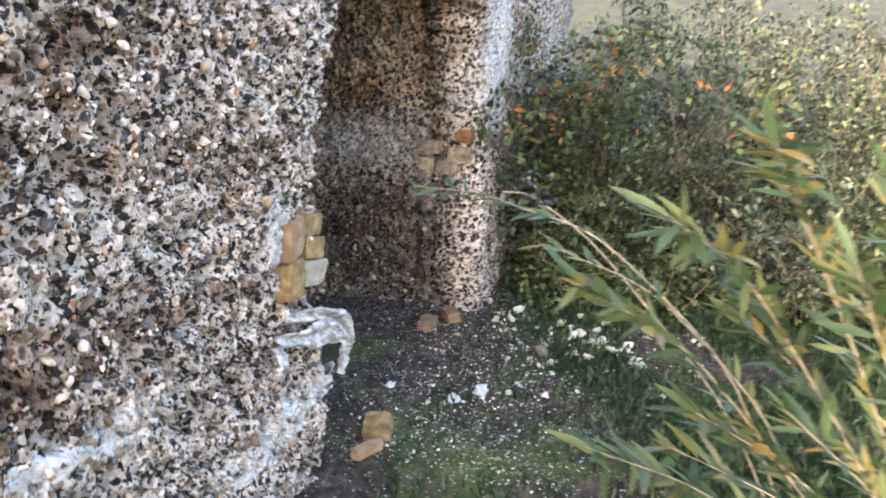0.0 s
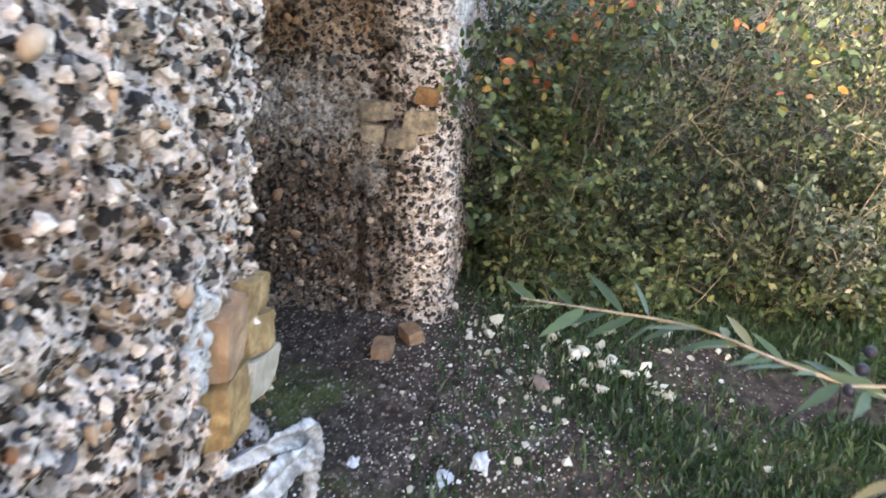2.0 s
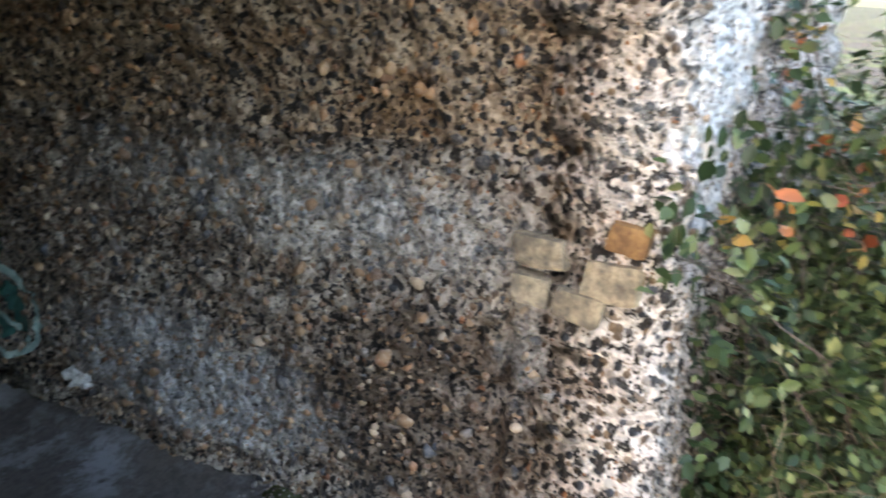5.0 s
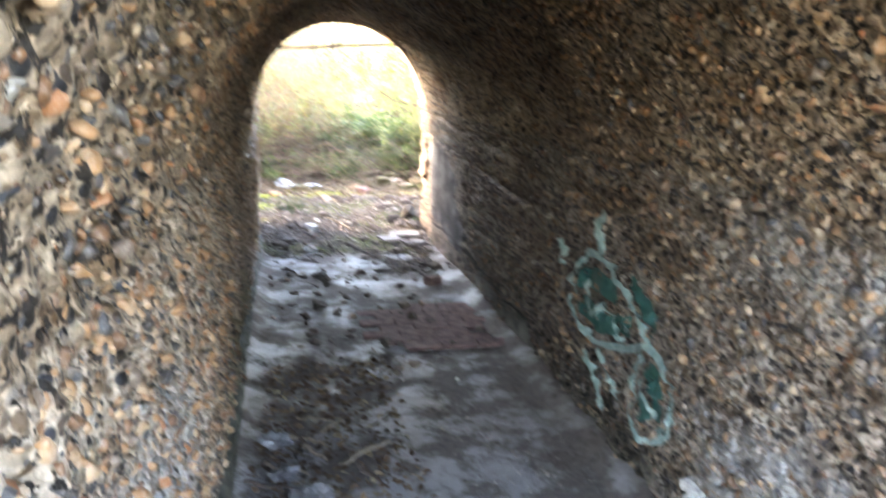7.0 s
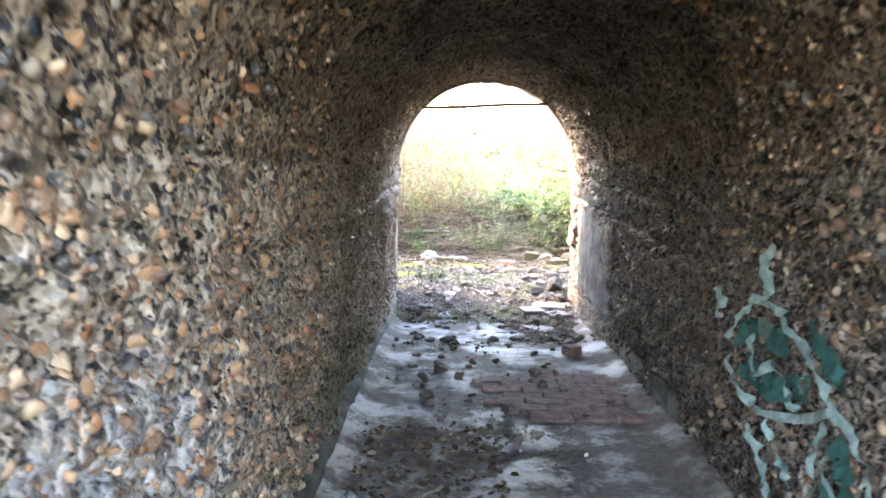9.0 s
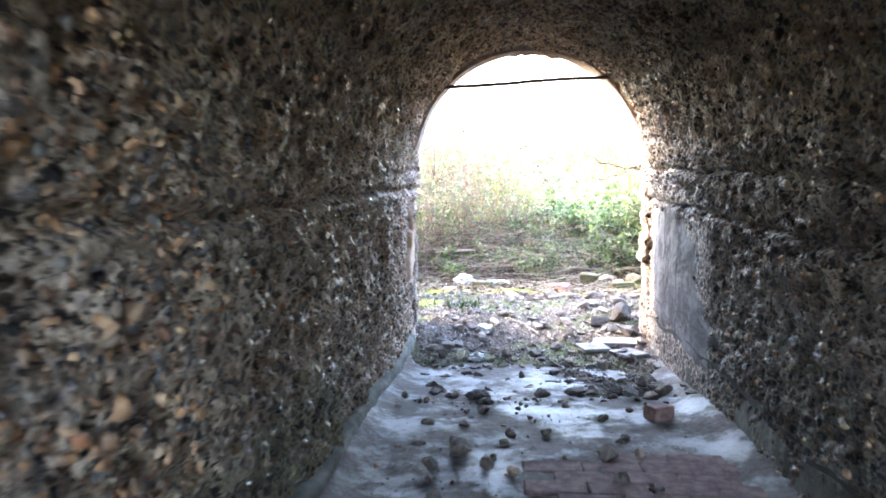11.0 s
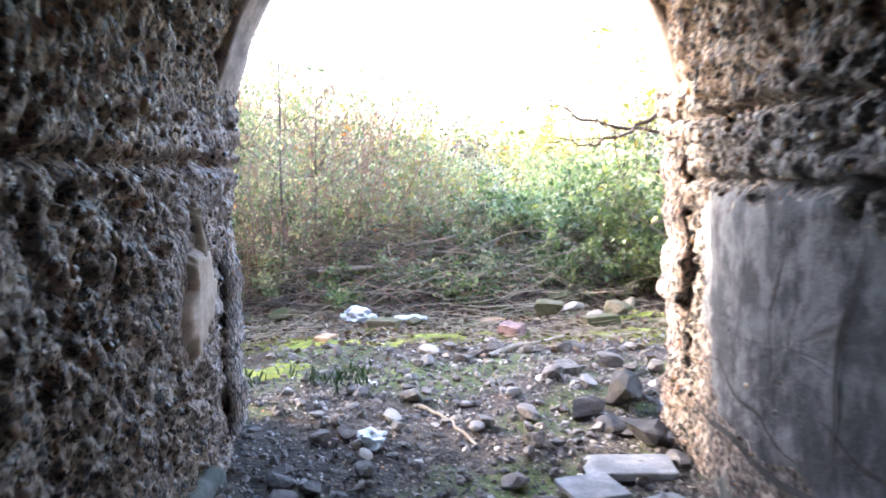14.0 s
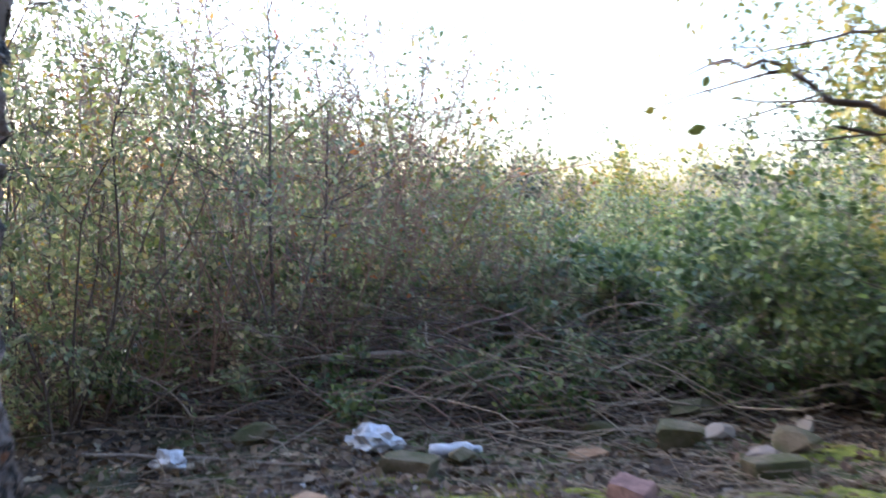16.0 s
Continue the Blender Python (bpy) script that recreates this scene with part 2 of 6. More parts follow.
MAT_BARK = plain("grey_brown_bark", (0.075, 0.058, 0.047), (0.15, 0.12, 0.098), 40.0, 0.9, 0.003)
MAT_TWIG = plain("pale_grey_twig", (0.16, 0.135, 0.12), (0.29, 0.25, 0.22), 30.0, 0.9, 0.002)
MAT_RED_TWIG = plain("reddish_twig", (0.20, 0.12, 0.09), (0.32, 0.21, 0.16), 30.0, 0.8, 0.002)
MAT_DRY = plain("dry_stalk", (0.24, 0.19, 0.135), (0.36, 0.30, 0.22), 25.0, 0.9, 0.002)
MAT_STICK = plain("weathered_wood", (0.19, 0.155, 0.12), (0.30, 0.255, 0.20), 30.0, 0.9, 0.003, stretch=(1, 0.2, 1))
MAT_PLASTIC_WHITE = plain("white_plastic", (0.42, 0.44, 0.47), (0.66, 0.68, 0.72), 20.0, 0.35, 0.006, 0.5)
MAT_GREY_PLASTIC = plain("dirty_grey_plastic", (0.07, 0.07, 0.075), (0.30, 0.30, 0.32), 16.0, 0.5, 0.006)
MAT_CLOTH = plain("grubby_white_sacking", (0.20, 0.19, 0.18), (0.70, 0.69, 0.67), 26.0, 0.85, 0.006, fine=220.0)
MAT_TEAL = plain("teal_spray_paint", (0.03, 0.10, 0.09), (0.07, 0.19, 0.165), 30.0, 0.6, 0.004)
MAT_PALE_PAINT = plain("pale_spray_paint", (0.22, 0.34, 0.32), (0.50, 0.62, 0.58), 30.0, 0.6, 0.004)


def rock_mat(name, stops, per_object=True):
    k = Mat(name, 0.85, 0.3)
    c = k.ramp(k.rnd() if per_object else k.island, stops, "CONSTANT")
    g = k.noise(45.0, 6.0, 0.7)
    c = k.mix(k.step(g, 0.35, 0.75), c, k.mix(0.6, c, (0.25, 0.22, 0.19)))
    return k.done(c, k.bump(g, 0.006, 0.8))


MAT_CLOD = rock_mat("dark_rubble", [(0.0, (0.06, 0.046, 0.038)), (0.35, (0.10, 0.075, 0.06)), (0.7, (0.15, 0.115, 0.095)), (0.9, (0.22, 0.14, 0.10))])
MAT_DARK_STONE = plain("dark_damp_stone", (0.016, 0.014, 0.013), (0.05, 0.043, 0.039), 14.0, 0.8, 0.012)
MAT_CHALK = rock_mat("pale_chalk", [(0.0, (0.58, 0.55, 0.44)), (0.4, (0.48, 0.45, 0.35)), (0.75, (0.66, 0.64, 0.56)), (0.9, (0.36, 0.33, 0.26))])
MAT_GRAVEL = rock_mat("mixed_gravel", [(0.0, (0.07, 0.062, 0.058)), (0.25, (0.14, 0.118, 0.105)), (0.5, (0.20, 0.175, 0.15)), (0.7, (0.10, 0.094, 0.10)), (0.88, (0.28, 0.255, 0.23)), (0.97, (0.52, 0.50, 0.46))], False)
MAT_SLAB = rock_mat("grey_stone", [(0.0, (0.075, 0.067, 0.062)), (0.3, (0.11, 0.094, 0.085)), (0.6, (0.05, 0.043, 0.04)), (0.85, (0.18, 0.165, 0.155))])


def leaf_mat(name, stops, glow=0.27, rough=0.5, clump_shade=0.72):
    """Leaf: colour by leaf, darker clumps as painted shade, a little light through it."""
    k = Mat(name, rough, 0.35)
    c = k.ramp(k.island, stops)
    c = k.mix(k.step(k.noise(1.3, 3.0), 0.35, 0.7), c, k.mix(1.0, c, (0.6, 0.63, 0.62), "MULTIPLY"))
    # Noise-placed dark clumps put the shade among leaves into their colour.
    c = k.mix(k.step(k.noise(11.0, 2.0), 0.42, 0.60), c, k.mix(1.0, c, (clump_shade, clump_shade * 1.04, clump_shade * 1.04), "MULTIPLY"))
    k.link(c, k.b.inputs["Base Color"])
    t = k.nt.nodes.new("ShaderNodeBsdfTranslucent")
    k.link(k.mix(1.0, c, (1.3, 1.35, 0.85), "MULTIPLY"), t.inputs["Color"])
    m = k.nt.nodes.new("ShaderNodeMixShader")
    m.inputs[0].default_value = glow
    k.link(k.b.outputs[0], m.inputs[1])
    k.link(t.outputs[0], m.inputs[2])
    k.link(m.outputs[0], k.nt.nodes["Material Output"].inputs["Surface"])
    return k.m


# Near-black stops in hedge, grey-green and vine leaves paint the shade of gaps.
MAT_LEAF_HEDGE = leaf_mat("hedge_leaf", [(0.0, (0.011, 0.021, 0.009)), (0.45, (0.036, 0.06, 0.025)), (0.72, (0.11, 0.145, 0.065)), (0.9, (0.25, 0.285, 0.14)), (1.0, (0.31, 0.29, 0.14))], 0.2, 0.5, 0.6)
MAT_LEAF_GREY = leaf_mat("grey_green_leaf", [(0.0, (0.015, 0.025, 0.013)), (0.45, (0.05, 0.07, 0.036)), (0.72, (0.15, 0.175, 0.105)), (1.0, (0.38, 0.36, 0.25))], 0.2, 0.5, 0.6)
MAT_LEAF_BRAMBLE = leaf_mat("bramble_leaf", [(0.0, (0.06, 0.10, 0.04)), (0.6, (0.16, 0.215, 0.09)), (0.85, (0.26, 0.31, 0.12)), (1.0, (0.38, 0.36, 0.14))], 0.34)
MAT_LEAF_VINE = leaf_mat("vine_leaf", [(0.0, (0.018, 0.036, 0.013)), (0.5, (0.055, 0.088, 0.034)), (0.85, (0.15, 0.19, 0.07)), (1.0, (0.26, 0.25, 0.10))], 0.2, 0.5, 0.65)
MAT_LEAF_RED = leaf_mat("autumn_leaf", [(0.0, (0.45, 0.10, 0.05)), (0.4, (0.50, 0.20, 0.06)), (0.7, (0.45, 0.30, 0.08)), (1.0, (0.16, 0.22, 0.06))])
MAT_LEAF_WILLOW = leaf_mat("willow_leaf", [(0.0, (0.045, 0.08, 0.035)), (0.5, (0.085, 0.13, 0.06)), (0.85, (0.16, 0.17, 0.07)), (1.0, (0.28, 0.20, 0.07))])
MAT_LEAF_YELLOW = leaf_mat("yellowing_leaf", [(0.0, (0.14, 0.18, 0.05)), (0.4, (0.26, 0.26, 0.07)), (0.8, (0.42, 0.34, 0.08)), (1.0, (0.50, 0.28, 0.07))])
MAT_LEAF_THICKET = leaf_mat("thicket_leaf", [(0.0, (0.12, 0.155, 0.09)), (0.5, (0.25, 0.29, 0.165)), (0.8, (0.40, 0.40, 0.24)), (1.0, (0.50, 0.38, 0.27))], 0.42)
MAT_GRASS = leaf_mat("grass_blade", [(0.0, (0.014, 0.034, 0.011)), (0.6, (0.03, 0.066, 0.021)), (0.9, (0.06, 0.10, 0.034)), (1.0, (0.18, 0.18, 0.10))], 0.15)
MAT_BERRY = plain("blue_black_berry", (0.008, 0.009, 0.015), (0.02, 0.022, 0.035), 30.0, 0.4, 0.001)
MAT_LITTER_LEAF = leaf_mat("dead_leaf", [(0.0, (0.07, 0.045, 0.03)), (0.5, (0.14, 0.09, 0.06)), (0.9, (0.24, 0.17, 0.11)), (1.0, (0.40, 0.33, 0.23))], 0.1, 0.8)


def ground_mat():
    k = Mat("earth_grit_and_moss", 0.95, 0.2)
    n1, n2, n3 = k.noise(1.1, 5.0, 0.6), k.noise(16.0, 6.0, 0.7), k.noise(2.4, 5.0, 0.65)
    earth = k.mix(k.step(n2, 0.35, 0.7), (0.028, 0.022, 0.018), (0.085, 0.068, 0.054))
    moss = k.mix(k.step(n2, 0.3, 0.7), (0.05, 0.07, 0.02), (0.11, 0.13, 0.04))
    c = k.mix(k.step(n1, 0.46, 0.62), earth, moss)
    grit = k.cells(55.0)
    bits = k.math("MULTIPLY", k.math("SUBTRACT", 1.0, k.step(grit.outputs["Distance"], 0.25, 0.42)), k.step(k.nt_random(grit, 1), 0.6, 0.62))
    c = k.mix(bits, c, k.ramp(k.nt_random(grit), STONE_COLORS, "CONSTANT"))
    chalk = k.math("MULTIPLY", k.step(n3, 0.60, 0.75), k.step(n2, 0.4, 0.62))
    c = k.mix(k.math("MULTIPLY", chalk, 0.5), c, (0.42, 0.40, 0.34))
    return k.done(c, k.bump(k.math("SUBTRACT", n2, k.math("MULTIPLY", grit.outputs["Distance"], 0.5)), 0.02, 0.8))


def floor_mat():
    k = Mat("damp_concrete_floor", 0.5, 0.25)
    n1, n2, n3 = k.noise(1.4, 6.0, 0.65), k.noise(26.0, 6.0, 0.75), k.noise(3.4, 7.0, 0.75)
    c = k.mix(k.step(n1, 0.38, 0.62), (0.14, 0.128, 0.118), (0.27, 0.27, 0.28))
    dirt = k.step(n3, 0.42, 0.55)
    c = k.mix(k.math("MULTIPLY", dirt, 0.85), c, k.mix(k.step(n2, 0.35, 0.7), (0.055, 0.045, 0.038), (0.15, 0.125, 0.105)))
    c = k.mix(k.math("MULTIPLY", k.step(n2, 0.5, 0.72), 0.6), c, (0.08, 0.065, 0.055))
    r = k.math("ADD", k.math("MULTIPLY", dirt, 0.4), 0.48)
    return k.done(c, k.bump(k.math("ADD", n2, k.math("MULTIPLY", n3, 0.4)), 0.012, 0.8), r)


MAT_GROUND, MAT_FLOOR = ground_mat(), floor_mat()


# ---- mesh helpers ----
def mesh(name, verts, faces, mat, parent=None, label="", smooth=True):
    me = bpy.data.meshes.new(name)
    me.from_pydata(np.asarray(verts).tolist(), [], faces.tolist() if isinstance(faces, np.ndarray) else faces)
    me.materials.append(mat)
    if smooth:
        me.polygons.foreach_set("use_smooth", [True] * len(me.polygons))
    me.update()
    ob = new(name, me)
    if parent is not None:
        ob.parent = parent
    if label:
        ob["label"] = label
    return ob


def part(name, bm, material, parent, label=""):
    me = bpy.data.meshes.new(name)
    bm.to_mesh(me)
    bm.free()
    me.materials.append(material)
    ob = new(name, me)
    ob.parent = parent
    if label:
        ob["label"] = label
    return ob


def empty(name, at, label, category, group="", kind=""):
    ob = new(name)
    ob.empty_display_size = 0.05
    ob.location = at
    return tagged(ob, label, category, group, kind)


def ball(sub):
    bm = bmesh.new()
    bmesh.ops.create_icosphere(bm, subdivisions=sub, radius=1.0)
    v = np.array([x.co[:] for x in bm.verts])
    f = np.array([[x.index for x in p.verts] for p in bm.faces])
    bm.free()
    return v, f


BALL1, BALL2, BALL3 = ball(1), ball(2), ball(3)
rng = np.random.default_rng(7)


def smooth01(a, lo, hi):
    t = np.clip((np.asarray(a, float) - lo) / (hi - lo), 0, 1)
    return t * t * (3 - 2 * t)


def fbm(p, scale, octaves=3):
    """Vectorised value noise of points p (n, 3), about -1 to 1."""
    out, amp = np.zeros(len(p)), 1.0
    q = np.asarray(p, float) * scale
    for _ in range(octaves):
        i = np.floor(q).astype(np.int64)
        f = q - i
        f = f * f * (3 - 2 * f)
        s = np.zeros(len(q))
        for dx in (0, 1):
            for dy in (0, 1):
                for dz in (0, 1):
                    h = (i[:, 0] + dx) * 374761393 + (i[:, 1] + dy) * 668265263 + (i[:, 2] + dz) * 2147483647
                    h = (h ^ (h >> 13)) * 1274126177
                    h = ((h ^ (h >> 16)) & 0xFFFF) / 32767.5 - 1
                    w = (f[:, 0] if dx else 1 - f[:, 0]) * (f[:, 1] if dy else 1 - f[:, 1]) * (f[:, 2] if dz else 1 - f[:, 2])
                    s += h * w
        out += amp * s
        amp *= 0.5
        q = q * 2.03 + 17.3
    return out


def grid_faces(nu, nv, flip=False):
    i = np.arange(nu * nv).reshape(nu, nv)
    f = np.stack([i[:-1, :-1], i[1:, :-1], i[1:, 1:], i[:-1, 1:]], -1).reshape(-1, 4)
    return f[:, ::-1] if flip else f


def sheet(name, p, back, mat, parent=None, label="", flip=False):
    """A wall of real thickness: a grid p (nu, nv, 3) for its front, moved by the vector back for its rear."""
    nu, nv = p.shape[:2]
    n = nu * nv
    front = grid_faces(nu, nv, flip)
    rear = grid_faces(nu, nv, not flip) + n
    i = np.arange(n).reshape(nu, nv)
    rim = np.concatenate([i[:, 0], i[-1, 1:], i[::-1, -1][1:], i[0, ::-1][1:-1]])
    nxt = np.roll(rim, -1)
    side = np.stack([rim, nxt, nxt + n, rim + n], -1)
    if not flip:
        side = side[:, ::-1]
    v = np.concatenate([p.reshape(-1, 3), p.reshape(-1, 3) + np.asarray(back)])
    return mesh(name, v, np.concatenate([front, rear, side]), mat, parent, label)


def tube(points, radii, n=5):
    """Vertices and faces of a tapered tube along points."""
    p = np.asarray(points, float)
    r = np.broadcast_to(np.asarray(radii, float), (len(p),))
    d = np.gradient(p, axis=0)
    d /= np.linalg.norm(d, axis=1)[:, None] + 1e-9
    up = np.where(np.abs(d[:, 2:3]) > 0.9, np.array([[1.0, 0, 0]]), np.array([[0, 0, 1.0]]))
    a = np.cross(d, up)
    a /= np.linalg.norm(a, axis=1)[:, None] + 1e-9
    b = np.cross(d, a)
    ang = np.arange(n) * 2 * math.pi / n
    v = p[:, None] + r[:, None, None] * (a[:, None] * np.cos(ang)[None, :, None] + b[:, None] * np.sin(ang)[None, :, None])
    i = np.arange(len(p) * n).reshape(len(p), n)
    j = np.roll(i, -1, axis=1)
    f = np.stack([i[:-1], j[:-1], j[1:], i[1:]], -1).reshape(-1, 4)
    return v.reshape(-1, 3), f


class Heap:
    """Gathers pieces of geometry for one mesh."""

    def __init__(self):
        self.v, self.f, self.n = [], [], 0

    def add(self, v, f):
        self.v.append(np.asarray(v, float))
        self.f.extend((np.asarray(f) + self.n).tolist())
        self.n += len(v)

    def many(self, v, f):
        """v: (k, m, 3) copies of one piece with faces f."""
        k, m = v.shape[:2]
        self.v.append(v.reshape(-1, 3))
        self.f.extend((np.asarray(f)[None] + (np.arange(k) * m)[:, None, None] + self.n).reshape(-1, np.shape(f)[1]).tolist())
        self.n += k * m

    def make(self, name, mat, parent=None, label="", smooth=True):
        return mesh(name, np.concatenate(self.v), self.f, mat, parent, label, smooth)


def spin(n, gen=None):
    """n random rotations as matrices."""
    q = (gen or rng).normal(size=(n, 4))
    q /= np.linalg.norm(q, axis=1)[:, None]
    w, x, y, z = q.T
    return np.stack([np.stack([1 - 2 * (y * y + z * z), 2 * (x * y - z * w), 2 * (x * z + y * w)], -1),
                     np.stack([2 * (x * y + z * w), 1 - 2 * (x * x + z * z), 2 * (y * z - x * w)], -1),
                     np.stack([2 * (x * z - y * w), 2 * (y * z + x * w), 1 - 2 * (x * x + y * y)], -1)], 1)


def lumps(base, centers, radii, squash=(0.55, 1.0), rough=0.12, cuts=7):
    """Copies of a ball as uneven pebbles: (k, m, 3)."""
    v, k = base[0], len(centers)
    s = rng.uniform(squash[0], squash[1], (k, 1, 3))
    shape = v[None] * s * (1 + rough * rng.normal(size=(k, len(v), 1)))
    for _ in range(cuts):
        d = rng.normal(size=(k, 1, 3))
        d /= np.linalg.norm(d, axis=2, keepdims=True)
        over = np.maximum((shape * d).sum(2, keepdims=True) - rng.uniform(0.22, 0.7, (k, 1, 1)), 0)
        shape = shape - over * d
    return np.einsum("kij,kmj->kmi", spin(k), shape) * np.asarray(radii)[:, None, None] + np.asarray(centers)[:, None]


def rock(name, at, size, mat, label, category="stone", group="", seed=0, flat=0.7, base=BALL2):
    """One angular lump of rubble resting on its support."""
    g = np.random.default_rng(seed)
    v = base[0].copy()
    for _ in range(14):
        d = g.normal(size=3)
        d /= np.linalg.norm(d)
        lim = g.uniform(0.38, 0.78)
        over = np.maximum(v @ d - lim, 0)
        v -= over[:, None] * d
    v *= 1 + 0.05 * g.normal(size=(len(v), 1))
    v *= np.array([1, g.uniform(0.6, 0.95), flat * g.uniform(0.75, 1.1)])
    a = g.uniform(0, 6.28)
    c, s = math.cos(a), math.sin(a)
    v = v @ np.array([[c, s, 0], [-s, c, 0], [0, 0, 1]])
    v *= size / 2 / np.abs(v[:, :2]).max()
    v[:, 2] -= v[:, 2].min() + 0.12 * np.ptp(v[:, 2])
    ob = mesh(name, v, base[1], mat, smooth=False)
    ob.location = at
    return tagged(ob, label, category, group)


# ---- plan ----
XL, XR, XC = 2.83, 4.43, 3.63          # tunnel walls and middle
Y0, YB, Y1 = 1.32, 1.14, 9.25          # faces of the block at its two mouths
HALF = 0.80


def spring(y):
    """Height at which the vault springs; it falls towards the far mouth."""
    return 1.45 + (1.08 - 1.45) * np.clip((np.asarray(y, float) - Y0) / (8.9 - Y0), 0, 1)


def floor_z(y):
    y = np.asarray(y, float)
    return 0.17 - 0.30 * np.clip((y - Y0) / (Y1 - Y0), 0, 1) - 0.06 * smooth01(y, 6.8, 7.6) - 0.05 * (1 - smooth01(y, 1.8, 2.5))


def ground_z(x, y):
    x, y = np.asarray(x, float), np.asarray(y, float)
    entry = 0.20 + 0.42 * smooth01(-x, -2.6, -0.2) + 0.5 * smooth01(x, 5.0, 9.0) - 0.05 * smooth01(-y, 0.0, 2.0)
    outside = -0.15 + 0.06 * smooth01(y, 8.8, 9.7) - 0.05 * smooth01(y, 10.4, 11.3) + 0.08 * smooth01(y, 11.6, 12.8) + 0.10 * smooth01(y, 14, 25)
    return entry + (outside - entry) * smooth01(y, 3.0, 8.6)


def ground_top(x, y):
    x, y = np.asarray(x, float), np.asarray(y, float)
    p = np.stack([x.ravel(), y.ravel(), x.ravel() * 0], -1)
    return ground_z(x, y) + (0.035 * fbm(p, 1.3) + 0.018 * fbm(p, 7.0)).reshape(x.shape)


# ---- ground ----
def ground():
    def axis(lo, hi, step, far):
        mid = np.arange(lo, hi + step / 2, step)
        out = step * 1.35 ** np.arange(1, 26)
        out = np.cumsum(out)
        out = out[out < far]
        return np.concatenate([lo - out[::-1], mid, hi + out])

    xs, ys = axis(-1.0, 8.0, 0.06, 420.0), axis(-3.0, 14.0, 0.06, 420.0)
    X, Y = np.meshgrid(xs, ys, indexing="ij")
    p = np.stack([X, Y, np.zeros_like(X)], -1).reshape(-1, 3)
    near = 1 - smooth01(np.hypot(p[:, 0] - 3, p[:, 1] - 5), 12, 30)
    p[:, 2] = ground_z(p[:, 0], p[:, 1]) + near * (0.035 * fbm(p, 1.3) + 0.018 * fbm(p, 7.0))
    inside = (p[:, 1] > 2.4 + 0.15 * fbm(p, 2.5)) & (p[:, 1] < 7.2 + 0.15 * fbm(p, 3.5)) & (p[:, 0] < 7.5) & (p[:, 0] > -3.5)
    p[inside, 2] -= 0.35
    tagged(mesh("ground", p, grid_faces(len(xs), len(ys)), MAT_GROUND), "earth and grit ground with moss and chalk crumbs", "ground", kind="structure")


ground()


# ---- the concrete block ----
def lump_field(p, amount=1.0):
    return amount * (0.022 * fbm(p, 2.2, 3) + 0.014 * fbm(p, 15.0, 2) + 0.014 * fbm(p, 34.0, 2) - 0.030 * smooth01(fbm(p + 9.0, 22.0, 2), 0.15, 0.65))


def pockets(p):
    """Deep gaps where stones have fallen out of the weathered face."""
    return 0.050 * smooth01(fbm(p + 3.0, 20.0, 2), 0.12, 0.5)


def hollow(x, z):
    """Depth of the broken hollow below the squared stones."""
    return 0.07 * np.exp(-((x - 2.62) / 0.13) ** 2 - ((z - 0.97) / 0.055) ** 2)


def mouth_x(z, side):
    """The edge of the entrance opening at height z."""
    s, r = 1.45, 0.86
    z = np.asarray(z, float)
    up = np.clip((z - s) / r, 0, 1)
    return 3.60 + side * r * np.sqrt(1 - up ** 2)


def exit_x(z, side):
    s, r = 1.08, HALF
    up = np.clip((np.asarray(z, float) - s) / r, 0, 1)
    return XC + side * (r * np.sqrt(1 - up ** 2) + (0.045 if side > 0 else 0.0))


def face_panel(name, y, out, edge, far_x, top, label, nz=170, nx=190, round_off=0.10, mat=None):
    """Half of an outer face: from far_x to the opening's edge, rough, with a rounded arris. out: -1 faces -y, 1 faces +y."""
    zs = np.concatenate([np.linspace(-0.3, 2.6, nz), np.linspace(2.66, top, 10)])
    u = np.linspace(0, 1, nx) ** 0.45
    e = edge(zs)
    X = far_x + (e[None] - far_x) * u[:, None]
    Z = np.broadcast_to(zs, X.shape)
    p = np.stack([X, np.full_like(X, y), Z], -1)
    flat = p.reshape(-1, 3)
    d = lump_field(flat)
    arris = smooth01(np.abs(X - e[None]), 0.0, round_off).reshape(-1)
    if out < 0 and far_x < XC:
        d = d - hollow(flat[:, 0], flat[:, 2]) - pockets(flat)
    flat = flat.copy()
    flat[:, 1] += out * (d - 0.05 * (1 - arris) ** 2)
    flat[:, 0] += (1 - arris) * 0.8 * lump_field(flat + 5.0)
    inward = (far_x > XC) != (out > 0)
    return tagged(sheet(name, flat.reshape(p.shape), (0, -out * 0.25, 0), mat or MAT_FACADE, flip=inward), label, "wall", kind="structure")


wall_a = face_panel("wall_south_west", Y0, -1, lambda z: mouth_x(z, -1), -3.0, 3.4, "pale flint-gravel mass concrete wall face beside the opening", 330, 420)
wall_b = face_panel("wall_south_east", YB, -1, lambda z: mouth_x(z, 1), 7.4, 3.4, "pale flint-gravel concrete wall face beyond the opening", 90, 90, 0.05)
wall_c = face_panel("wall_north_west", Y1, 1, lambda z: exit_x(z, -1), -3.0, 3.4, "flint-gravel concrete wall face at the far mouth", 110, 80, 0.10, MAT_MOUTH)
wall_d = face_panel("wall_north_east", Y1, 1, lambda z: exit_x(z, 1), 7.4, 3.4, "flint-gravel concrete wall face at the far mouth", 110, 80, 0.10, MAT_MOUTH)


def groove(z, at, width, depth):
    return -depth * np.exp(-((z - at) / width) ** 2)


